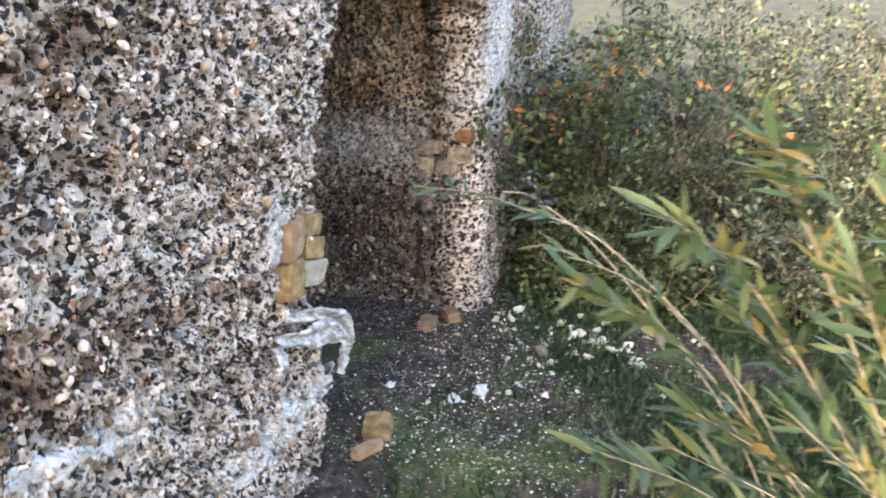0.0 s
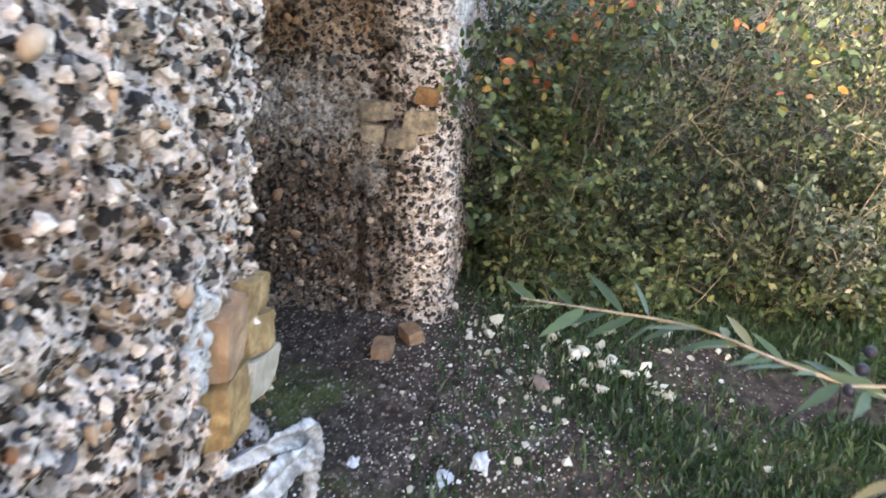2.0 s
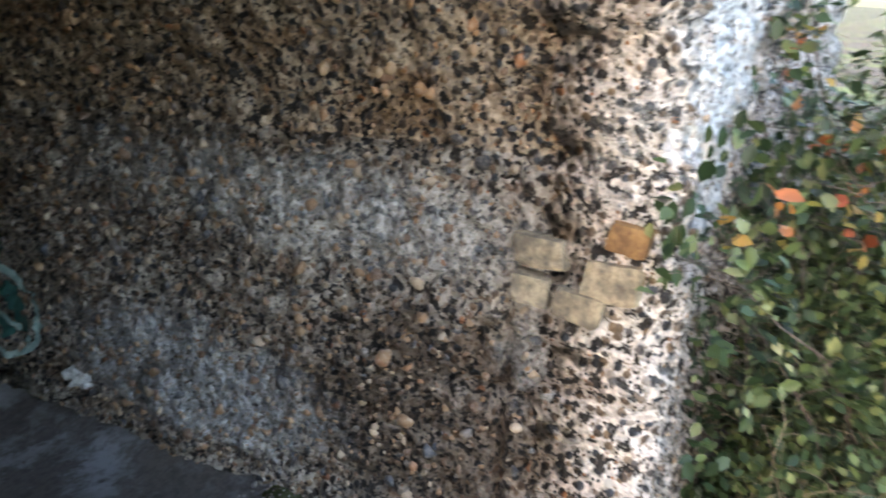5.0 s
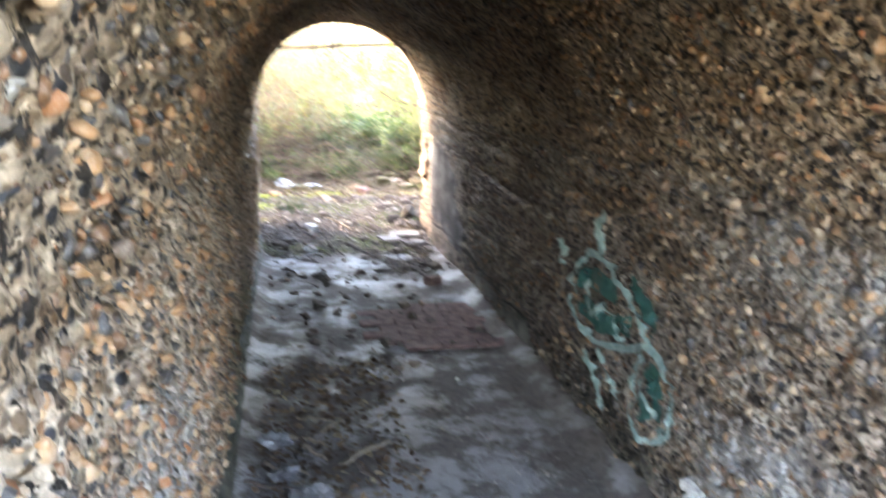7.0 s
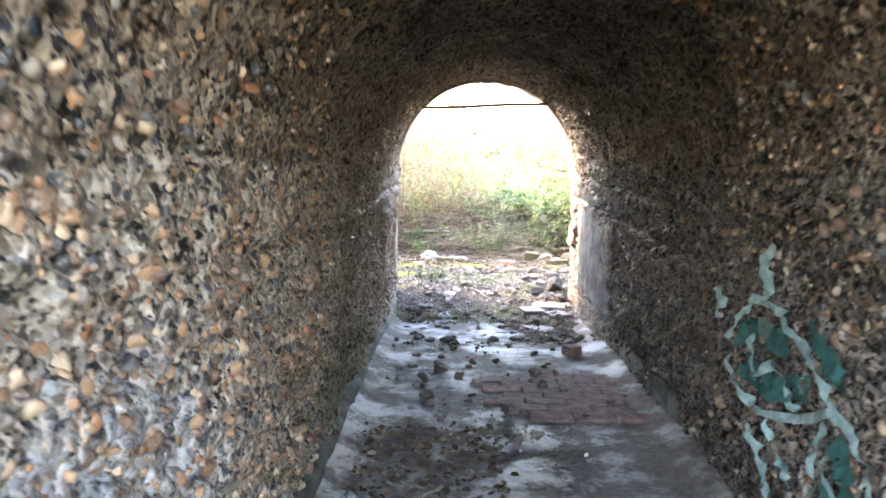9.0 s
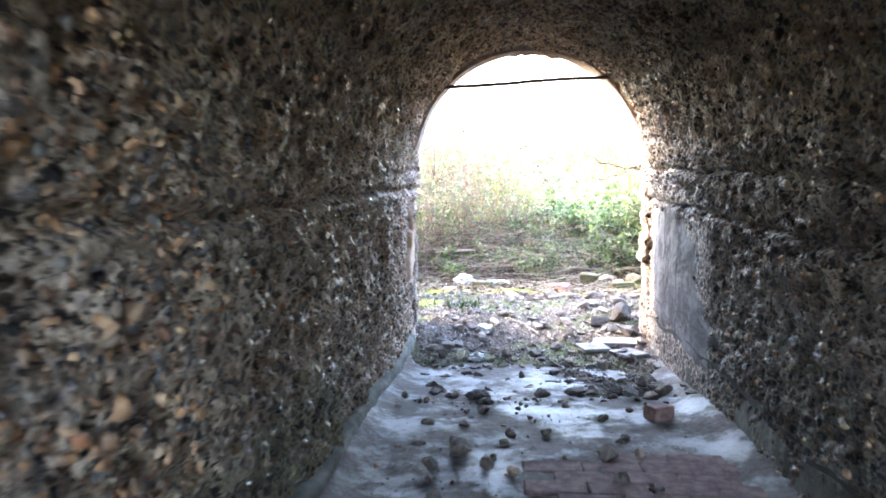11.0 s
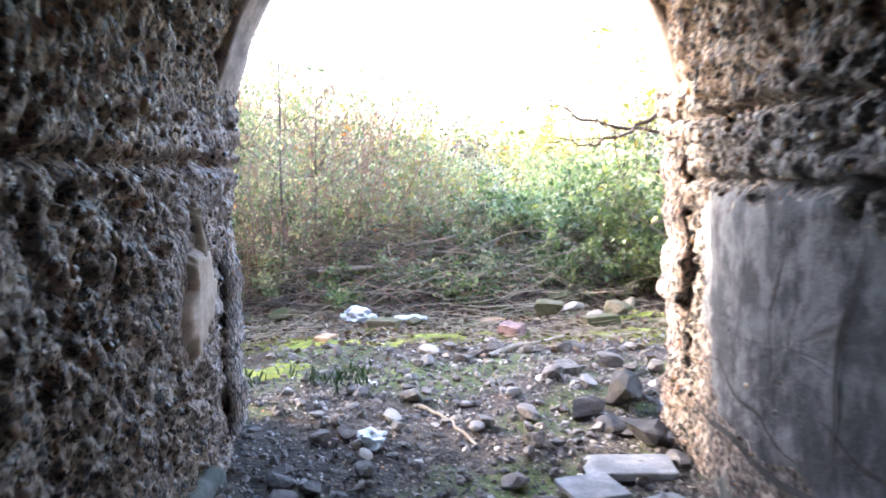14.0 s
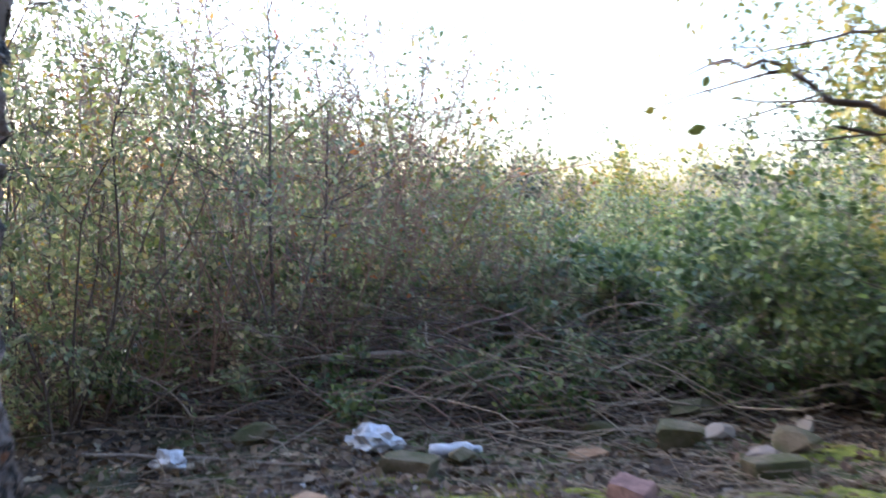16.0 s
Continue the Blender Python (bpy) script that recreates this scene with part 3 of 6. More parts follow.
def lining_x(y, z, side):
    """Where the rough tunnel wall lies."""
    y, z = np.asarray(y, float), np.asarray(z, float)
    X = XC + side * (HALF + 0.05 * (1 - smooth01(y, Y0, Y0 + 2.0)) + (0.045 * smooth01(y, 8.2, 8.8) * (1 - smooth01(z, 0.85, 1.05)) if side > 0 else 0.0))
    p = np.stack([X, y, z], -1)
    d = lump_field(p, 1.0) + (0.014 * fbm(p, 4.5, 2) if side < 0 else 0.0)
    wob = 0.02 * fbm(np.stack([y * 0 + side, y, y * 0], -1), 1.6)
    level = z - 0.02 * np.sin(y * 0.9)
    if side > 0:
        d = d + groove(level + wob, 0.86 + 0.02 * (7 - y), 0.014, 0.035) * (y > 5.0) + groove(level - wob, 1.10 - 0.02 * (y - 5), 0.014, 0.04) * (y > 4.5)
        d = d + (y < 2.6) * (groove(level, 0.765, 0.016, 0.06) * (y < 1.75) + groove(y + wob, 1.545, 0.013, 0.06) * (z < 1.25))
    else:
        d = d + groove(level + wob, 1.07 - 0.04 * (y - 4.2), 0.022, 0.05) * (y > 3.5) * (0.8 + 0.6 * smooth01(fbm(p, 1.2), -0.2, 0.4))
        d = d - 0.10 * np.exp(-((y - 4.19) / 0.09) ** 2 - ((z - 1.0) / 0.10) ** 2)
    if side > 0:
        d = d - 0.05 * np.exp(-((y - 4.1) / 0.16) ** 2 - ((z - 1.2 - 0.4 * (y - 4.1)) / 0.025) ** 2)
        flat = smooth01(y, 6.95, 7.2) * (1 - smooth01(y, 8.70, 8.88)) * smooth01(-z, -0.84, -0.74)
        flat = np.maximum(flat, (1 - smooth01(y, 1.52, 1.60)) * smooth01(z, 1.0, 1.06) * (1 - smooth01(z, 1.38, 1.44)))
    else:
        flat = 1 - smooth01(((y - 8.52) / 0.2) ** 2 + ((z - 0.5) / 0.26) ** 2, 0.6, 1.1)
    return X - side * (d * (1 - 0.85 * flat) + 0.004 * flat)


def lining(name, side, label, ny=430, nz=130):
    ys = np.linspace(YB + 0.14 if side > 0 else Y0 + 0.15, Y1 - 0.10, ny)
    v = np.linspace(0, 1, nz)
    Z = -0.35 + (spring(ys)[:, None] + 0.35) * v[None]
    Y = np.broadcast_to(ys[:, None], Z.shape)
    p = np.stack([lining_x(Y.ravel(), Z.ravel(), side), Y.ravel(), Z.ravel()], -1)
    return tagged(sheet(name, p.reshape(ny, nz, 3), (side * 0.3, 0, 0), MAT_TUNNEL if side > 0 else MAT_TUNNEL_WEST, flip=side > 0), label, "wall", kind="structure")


wall_l = lining("wall_west", -1, "dark flint-gravel concrete tunnel wall with soot and painted shade")
wall_r = lining("wall_east", 1, "dark flint-gravel concrete tunnel wall with soot, painted shade and board joints")


def vault(ny=420, na=130):
    ys = np.linspace(Y0 + 0.05, Y1 - 0.05, ny)
    a = np.linspace(0, math.pi, na)
    sp = spring(ys)
    r = HALF + 0.05 * (1 - smooth01(ys, Y0, Y0 + 2.0))
    Y = np.broadcast_to(ys[:, None], (ny, na))
    base = np.stack([XC - np.cos(a)[None] * r[:, None], Y, sp[:, None] + np.sin(a)[None] * r[:, None]], -1).reshape(-1, 3)
    d = lump_field(base, 0.9)
    c = np.stack([np.full(len(base), XC), base[:, 1], np.repeat(sp, na)], -1)
    n = c - base
    n /= np.linalg.norm(n, axis=1)[:, None]
    p = base + n * d[:, None]
    outer = base - n * 0.3
    k = ny * na
    v = np.concatenate([p, outer])
    f = np.concatenate([grid_faces(ny, na, True), grid_faces(ny, na) + k])
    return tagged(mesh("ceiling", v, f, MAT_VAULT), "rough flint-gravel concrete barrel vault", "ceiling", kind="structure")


ceiling = vault()


def box(name, lo, hi, mat, label, category, kind="structure", bevel=0.03):
    bm = bmesh.new()
    bmesh.ops.create_cube(bm, size=1.0)
    lo, hi = Vector(lo), Vector(hi)
    for v in bm.verts:
        v.co = Vector((lo[i] + (v.co[i] + 0.5) * (hi[i] - lo[i]) for i in range(3)))
    bmesh.ops.bevel(bm, geom=bm.edges[:], offset=bevel, segments=2, affect="EDGES")
    me = bpy.data.meshes.new(name)
    bm.to_mesh(me)
    bm.free()
    me.materials.append(mat)
    return tagged(new(name, me), label, category, kind=kind)


box("wall_end_west", (-3.0, Y0 + 0.2, -0.4), (-2.7, Y1 - 0.2, 3.2), MAT_FACADE, "mass concrete end wall of the block", "wall")
box("wall_end_east", (7.1, Y0 + 0.2, -0.4), (7.4, Y1 - 0.2, 3.2), MAT_FACADE, "mass concrete end wall of the block", "wall")
box("roof", (-3.0, Y0 + 0.12, 3.19), (7.4, Y1 - 0.12, 3.45), MAT_FACADE, "concrete top of the block", "roof")


def tunnel_floor(nx=40, ny=200):
    xs, ys = np.linspace(XL - 0.15, XR + 0.15, nx), np.linspace(1.9, 8.2, ny)
    X, Y = np.meshgrid(xs, ys, indexing="ij")
    p = np.stack([X, Y, floor_z(Y)], -1)
    flat = p.reshape(-1, 3)
    flat[:, 2] += 0.012 * fbm(flat, 2.0) + 0.005 * fbm(flat, 14.0)
    side = np.abs(flat[:, 0] - XC) / HALF
    flat[:, 2] += 0.05 * smooth01(side, 0.80, 1.0)
    tagged(sheet("floor", flat.reshape(p.shape), (0, 0, -0.2), MAT_FLOOR), "damp grey concrete tunnel floor with dirt", "floor", kind="structure")


tunnel_floor()
# ---- surfaces to lay things on ----
def face_y(x, z):
    """The rough entrance face at x, z."""
    p = np.stack([x, np.full(len(x), Y0), z], -1)
    return Y0 - lump_field(p) + hollow(x, z) + pockets(p)


def gravel_in(target, name, mat, pts, radii, base, parent, squash=(0.5, 1.0), label="", smooth=True):
    h = Heap()
    h.many(lumps(base, pts, radii, squash), base[1])
    ob = h.make(name, mat, parent, label, smooth)
    ob["kind"] = "stuff"
    return ob


def pebbles(wall, pts, radii, n_single, mat_one, mat_many, base, label):
    """Stones set in a wall: the first n_single as parts, the rest joined."""
    shapes = []
    for k in range(16):
        v = lumps(base, np.zeros((1, 3)), np.ones(1), (0.6, 1.0), 0.05, 9)[0]
        me = bpy.data.meshes.new("pebble")
        me.from_pydata(v.tolist(), [], base[1].tolist())
        me.materials.append(mat_one)
        me.polygons.foreach_set("use_smooth", [True] * len(me.polygons))
        shapes.append(me)
    for k in range(min(n_single, len(pts))):
        ob = new("pebble", shapes[k % 16])
        ob.parent = wall
        e = Euler(rng.uniform(0, 6.28, 3).tolist())
        ob.matrix_basis = Matrix.LocRotScale(Vector(pts[k].tolist()), e, Vector((radii[k],) * 3))
    if len(pts) > n_single:
        gravel_in(wall, "small_pebbles", mat_many, pts[n_single:], radii[n_single:], base, wall, label=label)


# stones of the entrance face
n = 5200
px, pz = rng.uniform(0.35, 2.74, n), rng.uniform(0.25, 2.45, n)
keep = (px < mouth_x(pz, -1) - 0.005) & ((pockets(np.stack([px, np.full(n, Y0), pz], -1)) < 0.012) | (rng.uniform(0, 1, n) < 0.25))
px, pz = px[keep], pz[keep]
pr = np.clip(rng.lognormal(-4.60, 0.50, len(px)), 0.005, 0.032)
order = np.argsort(-(pr * (0.6 + 0.4 * smooth01(px, 1.2, 2.2))))
px, pz, pr = px[order], pz[order], pr[order]
py = face_y(px, pz) + 0.05 * (1 - smooth01(mouth_x(pz, -1) - px, 0, 0.10)) ** 2 + pr * rng.uniform(-0.25, 0.65, len(px))
pebbles(wall_a, np.stack([px, py, pz], -1), pr, 300, MAT_PEBBLE_ONE, MAT_PEBBLE, BALL2, "flint pebbles bedded in the mortar")
MAT_MORTAR = plain("pale_mortar", (0.50, 0.395, 0.315), (0.86, 0.745, 0.64), 30.0, 0.95, 0.008, fine=150.0)
n = 11000
px, pz = rng.uniform(0.4, 2.74, n), rng.uniform(0.25, 2.4, n)
ok = (px < mouth_x(pz, -1) - 0.01) & (fbm(np.stack([px, pz * 0, pz], -1), 9.0, 2) > -0.35) & (pockets(np.stack([px, np.full(n, Y0), pz], -1)) < 0.006)
px, pz = px[ok], pz[ok]
pr = np.clip(rng.lognormal(-4.55, 0.5, len(px)), 0.005, 0.03)
py = face_y(px, pz) + 0.05 * (1 - smooth01(mouth_x(pz, -1) - px, 0, 0.10)) ** 2 + pr * rng.uniform(-0.15, 0.7, len(px))
gravel_in(wall_a, "mortar_lumps", MAT_MORTAR, np.stack([px, py, pz], -1), pr, BALL1, wall_a, (0.4, 1.0), "broken pale mortar between the flints", False)
# the arris of the opening
n = 240
pz = rng.uniform(0.25, 2.2, n)
px = mouth_x(pz, -1) + rng.normal(-0.016, 0.006, n)
py = Y0 + rng.uniform(0.0, 0.16, n)
pr = np.clip(rng.lognormal(-4.45, 0.4, n), 0.006, 0.024)
gravel_in(wall_a, "arris_pebbles", MAT_PEBBLE, np.stack([px, py, pz], -1), pr, BALL2, wall_a)
# stones of the face beyond
n = 900
px, pz = rng.uniform(4.5, 6.2, n), rng.uniform(0.1, 2.4, n)
pr = np.clip(rng.lognormal(-4.6, 0.4, n), 0.006, 0.024)
py = YB - lump_field(np.stack([px, np.full(n, YB), pz], -1)) + pr * 0.2
gravel_in(wall_b, "small_pebbles", MAT_PEBBLE, np.stack([px, py, pz], -1), pr, BALL1, wall_b)


def lining_pebbles(wall, side, y_lo, y_hi, count, singles, base, near):
    y, f = rng.uniform(y_lo, y_hi, count), rng.uniform(0, 1, count)
    z = floor_z(y) - 0.02 + (spring(y) - floor_z(y)) * f
    if side > 0:
        ok = ~((y > 6.9) & (y < 8.9) & (z < 0.80)) | (rng.uniform(0, 1, count) < 0.12)
        ok &= ~((y < 1.55) & (z > 1.06) & (z < 1.36)) & ~((y < 1.75) & (np.abs(z - 0.765) < 0.03)) & ~((np.abs(y - 1.545) < 0.025) & (z < 1.25))
        ok &= ~((y > 3.3) & (y < 4.8) & (z < 0.9)) | (rng.uniform(0, 1, count) < 0.5)
        y, z = y[ok], z[ok]
    else:
        ok = ((y - 8.57) / 0.15) ** 2 + ((z - 0.52) / 0.19) ** 2 > 1
        y, z = y[ok], z[ok]
    r = np.clip(rng.lognormal(-4.25 if near else -4.6, 0.42, len(y)), 0.005, 0.036)
    o = np.argsort(-r)
    y, z, r = y[o], z[o], r[o]
    x = lining_x(y, z, side) - side * r * rng.uniform(-0.75, 0.10, len(y))
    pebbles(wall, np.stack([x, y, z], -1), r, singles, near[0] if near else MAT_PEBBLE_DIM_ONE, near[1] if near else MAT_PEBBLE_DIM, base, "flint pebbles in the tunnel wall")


lining_pebbles(wall_l, -1, Y0 + 0.17, 4.8, 6000, 150, BALL2, (MAT_PEBBLE_TAN_ONE, MAT_PEBBLE_TAN))
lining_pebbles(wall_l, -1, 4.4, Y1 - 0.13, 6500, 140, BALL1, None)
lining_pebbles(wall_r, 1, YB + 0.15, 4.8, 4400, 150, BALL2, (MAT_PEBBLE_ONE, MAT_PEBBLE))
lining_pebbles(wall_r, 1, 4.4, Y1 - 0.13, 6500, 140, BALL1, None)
n = 5000
y, a = rng.uniform(Y0 + 0.1, Y1 - 0.1, n), rng.uniform(0.02, math.pi - 0.02, n)
r = HALF + 0.05 * (1 - smooth01(y, Y0, Y0 + 2.0)) - 0.004
pr = np.clip(rng.lognormal(-4.6, 0.4, n), 0.005, 0.024)
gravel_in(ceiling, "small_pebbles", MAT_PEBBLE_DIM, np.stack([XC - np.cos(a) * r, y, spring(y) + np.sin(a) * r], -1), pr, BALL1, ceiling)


n = 2600
y, a = rng.uniform(Y0 + 0.1, 4.6, n), rng.uniform(0.02, math.pi - 0.02, n)
r = HALF + 0.05 * (1 - smooth01(y, Y0, Y0 + 2.0)) - 0.006
pr = np.clip(rng.lognormal(-4.4, 0.42, n), 0.006, 0.03)
gravel_in(ceiling, "brown_small_pebbles", MAT_PEBBLE_TAN, np.stack([XC - np.cos(a) * r, y, spring(y) + np.sin(a) * r], -1), pr, BALL2, ceiling)


def wall_patch(name, where, u0, v0, ru, rv, mat, parent, label, proud=0.012, power=2.0, seed=0, wild=0.18, lean=0.0, slope=0.0):
    """An uneven skin of render or lime on a wall; where(u, v) gives points and the outward normal."""
    g = np.random.default_rng(seed)
    na, nr = 150, 14
    ang = np.linspace(0, 2 * math.pi, na, endpoint=False)
    ph = g.uniform(0, 6.28, 6)
    rad = 1 + wild * sum(np.sin((k + 2) * ang + ph[k]) / (k + 1.5) for k in range(6)) + wild * 0.5 * fbm(np.stack([3 * np.cos(ang), 3 * np.sin(ang), ang * 0 + seed], -1), 2.5, 4)
    c, s = np.cos(ang), np.sin(ang)
    sup = (np.abs(c) ** power + np.abs(s) ** power) ** (-1 / power)
    t = np.linspace(0, 1, nr)
    U = u0 + ru * t[:, None] * (rad * sup * c)[None] + lean * rv * t[:, None] * (rad * sup * s)[None]
    V = v0 + rv * t[:, None] * (rad * sup * s)[None]
    V = V + slope * (U - u0)
    p, nrm = where(U.ravel(), V.ravel())
    edge = np.repeat(proud * (1 - smooth01(t, 0.86, 1.0)) - 0.006 * smooth01(t, 0.9, 1.0), na)
    p = p + nrm * (edge + 0.0012 * np.repeat(t, na) * g.normal(size=len(edge)))[:, None]
    i = np.arange(nr * na).reshape(nr, na)
    j = np.roll(i, -1, axis=1)
    f = np.stack([i[:-1], j[:-1], j[1:], i[1:]], -1).reshape(-1, 4)
    if p[0, 0] < XC:
        f = f[:, ::-1]
    return mesh(name, p, f, mat, parent, label)


def on_east(y, z):
    return np.stack([lining_x(y, z, 1), y, z], -1), np.array([[-1.0, 0, 0]])


def on_west(y, z):
    return np.stack([lining_x(y, z, -1), y, z], -1), np.array([[1.0, 0, 0]])


def on_face(x, z):
    return np.stack([x, face_y(x, z), z], -1), np.array([[0, -1.0, 0]])


wall_patch("tan_render_patch", on_west, 8.57, 0.51, 0.14, 0.17, MAT_TAN, wall_l, "smooth tan patch of old render", 0.030, 1.7, 3, 0.24, 0.1)
wall_patch("tan_render_patch", on_west, 8.60, 0.71, 0.022, 0.09, MAT_TAN, wall_l, "smooth tan patch of old render", 0.028, 1.7, 5, 0.2)
wall_patch("grey_render_panel", on_east, 7.98, 0.46, 0.86, 0.36, MAT_RENDER, wall_r, "cracked grey render with damp stains", 0.007, 3.6, 4, 0.20)
wall_patch("lime_patch", on_east, 3.30, 0.30, 0.06, 0.05, MAT_LIME, wall_r, "white lime blob", 0.016, 2.0, 12, 0.3)
wall_patch("lime_band", on_face, 2.42, 0.575, 0.34, 0.05, MAT_LIME, wall_a, "white lime streak", 0.001, 2.0, 14, 0.6, 0.2)
wall_patch("lime_band", on_face, 2.64, 0.62, 0.10, 0.05, MAT_LIME, wall_a, "white lime streak", 0.001, 2.0, 15, 0.5)
wall_patch("lime_band", on_face, 1.32, 1.09, 0.26, 0.026, MAT_LIME, wall_a, "white lime streak", 0.001, 2.0, 16, 0.6, 0.0, -0.25)
wall_patch("lime_band", on_face, 2.375, 1.33, 0.045, 0.12, MAT_LIME, wall_a, "white lime beside the stones", 0.002, 2.0, 17, 0.5)
# dark cracks and drips on the grey panel
MAT_CRACK = plain("dark_crack", (0.03, 0.028, 0.025), (0.06, 0.055, 0.05), 30.0, 0.95, 0.002)
for k, (y, z, dy, dz, w) in enumerate([(7.35, 0.56, -0.10, 0.28, 0.012), (7.72, 0.50, -0.08, 0.34, 0.015), (8.05, 0.56, -0.05, 0.26, 0.010), (8.3, 0.46, -0.05, 0.28, 0.010), (7.5, 0.30, 0.30, 0.03, 0.012), (8.25, 0.25, 0.35, 0.05, 0.012), (8.15, 0.115, 0.65, -0.045, 0.020), (6.75, 0.185, 0.75, -0.02, 0.024), (5.6, 0.20, 0.5, -0.01, 0.018)]):
    t = np.linspace(-1, 1, 14)
    yy, zz = y + dy * t + 0.02 * np.sin(5 * t + k), z + dz * t + 0.012 * np.sin(7 * t + 2 * k)
    wv = w * (1.15 - np.abs(t) ** 3) * 0.5 * (0.7 + 0.5 * np.sin(9 * t + k) ** 2)
    if abs(dy) < abs(dz):
        a1, a2 = (yy - wv, zz), (yy + wv, zz)
    else:
        a1, a2 = (yy, zz - wv), (yy, zz + wv)
    q = np.stack([np.stack([lining_x(*a, 1) - 0.013, a[0], a[1]], -1) for a in (a1, a2)], 1)
    mesh("crack", q.reshape(-1, 3), grid_faces(14, 2), MAT_CRACK, wall_r)


def plinth(name, side, y_lo, y_hi, h, out, mat, label):
    ys = np.linspace(y_lo, y_hi, 110)
    prof = [(0.0, 1.0), (0.45, 0.98), (0.85, 0.86), (1.0, 0.6), (1.05, 0.0), (1.1, -0.6)]
    p = np.zeros((len(ys), len(prof), 3))
    for k, (o, v) in enumerate(prof):
        hh = h * (0.85 + 0.25 * np.sin(ys * 1.7) * 0.5 + 0.12 * fbm(np.stack([ys, ys * 0, ys * 0], -1), 3.0))
        fade = smooth01(ys, y_lo, y_lo + 0.5) * (1 - smooth01(ys, y_hi - 0.3, y_hi))
        p[:, k] = np.stack([XC + side * (HALF + 0.02) - side * out * o * (0.25 + 0.75 * fade), ys, floor_z(ys) + hh * v * (0.3 + 0.7 * fade)], -1)
    f = p.reshape(-1, 3)
    f[:, 0] -= side * (0.012 * fbm(f, 4.0) + 0.008 * fbm(f, 18.0))
    f[:, 2] += 0.020 * fbm(f + 3.0, 7.0)
    tagged(sheet(name, p, (side * 0.05, 0, 0), mat, flip=side > 0), label, "plinth", kind="structure")



plinth("baseboard_east", 1, 4.9, 8.55, 0.24, 0.022, MAT_PLINTH, "rough grey render plinth along the tunnel wall")
plinth("baseboard_west", -1, 3.2, 8.9, 0.11, 0.06, MAT_PLINTH, "rough green-grey render plinth along the tunnel wall")


def arch_ring():
    a = np.linspace(-0.12, math.pi + 0.12, 60)
    ys = np.linspace(8.90, 9.20, 7)
    r = HALF - 0.022 + 0.05 * smooth01(np.abs(a - math.pi / 2), 1.30, 1.69)
    p = np.zeros((60, 7, 3))
    for k, y in enumerate(ys):
        p[:, k] = np.stack([XC - np.cos(a) * r, np.full(60, y), 1.08 + np.sin(a) * r], -1)
    f = p.reshape(-1, 3)
    f += (0.008 * fbm(f, 5.0) + 0.003 * fbm(f, 30.0))[:, None] * np.array([1, 0.6, 1])
    n = np.array([XC, 0, 1.08]) - f
    n[:, 1] = 0
    n /= np.linalg.norm(n, axis=1)[:, None]
    k = len(f)
    v = np.concatenate([f, f - n * 0.07])
    i = np.arange(k).reshape(60, 7)
    caps = np.concatenate([np.stack([i[:-1, -1], i[1:, -1], i[1:, -1] + k, i[:-1, -1] + k], -1), np.stack([i[1:, 0], i[:-1, 0], i[:-1, 0] + k, i[1:, 0] + k], -1)])
    faces = np.concatenate([grid_faces(60, 7), grid_faces(60, 7, True) + k, caps])
    tagged(mesh("trim_arch", v, faces, MAT_PINK), "pinkish rendered arch ring at the far mouth", "arch trim", kind="structure")


arch_ring()


def block(name, at, size, mat, parent, seed, turn=0.0, label="", lump=0.05, tip=0.0):
    """A rough-cut stone or brick: a cube with chipped corners and uneven, flattish faces."""
    g = np.random.default_rng(seed)
    n = 7
    u = np.linspace(-0.5, 0.5, n)
    a, b = [w.ravel() for w in np.meshgrid(u, u, indexing="ij")]
    verts, faces = [], []
    for axis in range(3):
        for sgn in (-0.5, 0.5):
            q = np.insert(np.stack([a, b], -1), axis, sgn, axis=1)
            faces.append(grid_faces(n, n, (sgn > 0) == (axis == 1)) + len(verts) * n * n)
            verts.append(q)
    v, back = np.unique(np.concatenate(verts).round(5), axis=0, return_inverse=True)
    near = np.sort(np.abs(v), axis=1)
    v = v * (1 - 0.025 * smooth01(near[:, 1], 0.40, 0.5)[:, None] - 0.05 * smooth01(near[:, 0], 0.40, 0.5)[:, None])
    sides = g.normal(0, lump, (3, 3))
    v = v + (v @ sides) * 1.2
    v = v * np.asarray(size)
    off = g.uniform(0, 40, 3)
    v = v + np.stack([fbm(v + off + 7 * c, 22.0, 3) for c in range(3)], -1) * 0.045 * min(size)
    m = np.array((Matrix.Rotation(turn, 3, "Z") @ Matrix.Rotation(tip, 3, "Y")).transposed())
    ob = mesh(name, v @ m, back.ravel()[np.concatenate(faces)], mat, parent, label, False)
    ob.location = at
    return ob


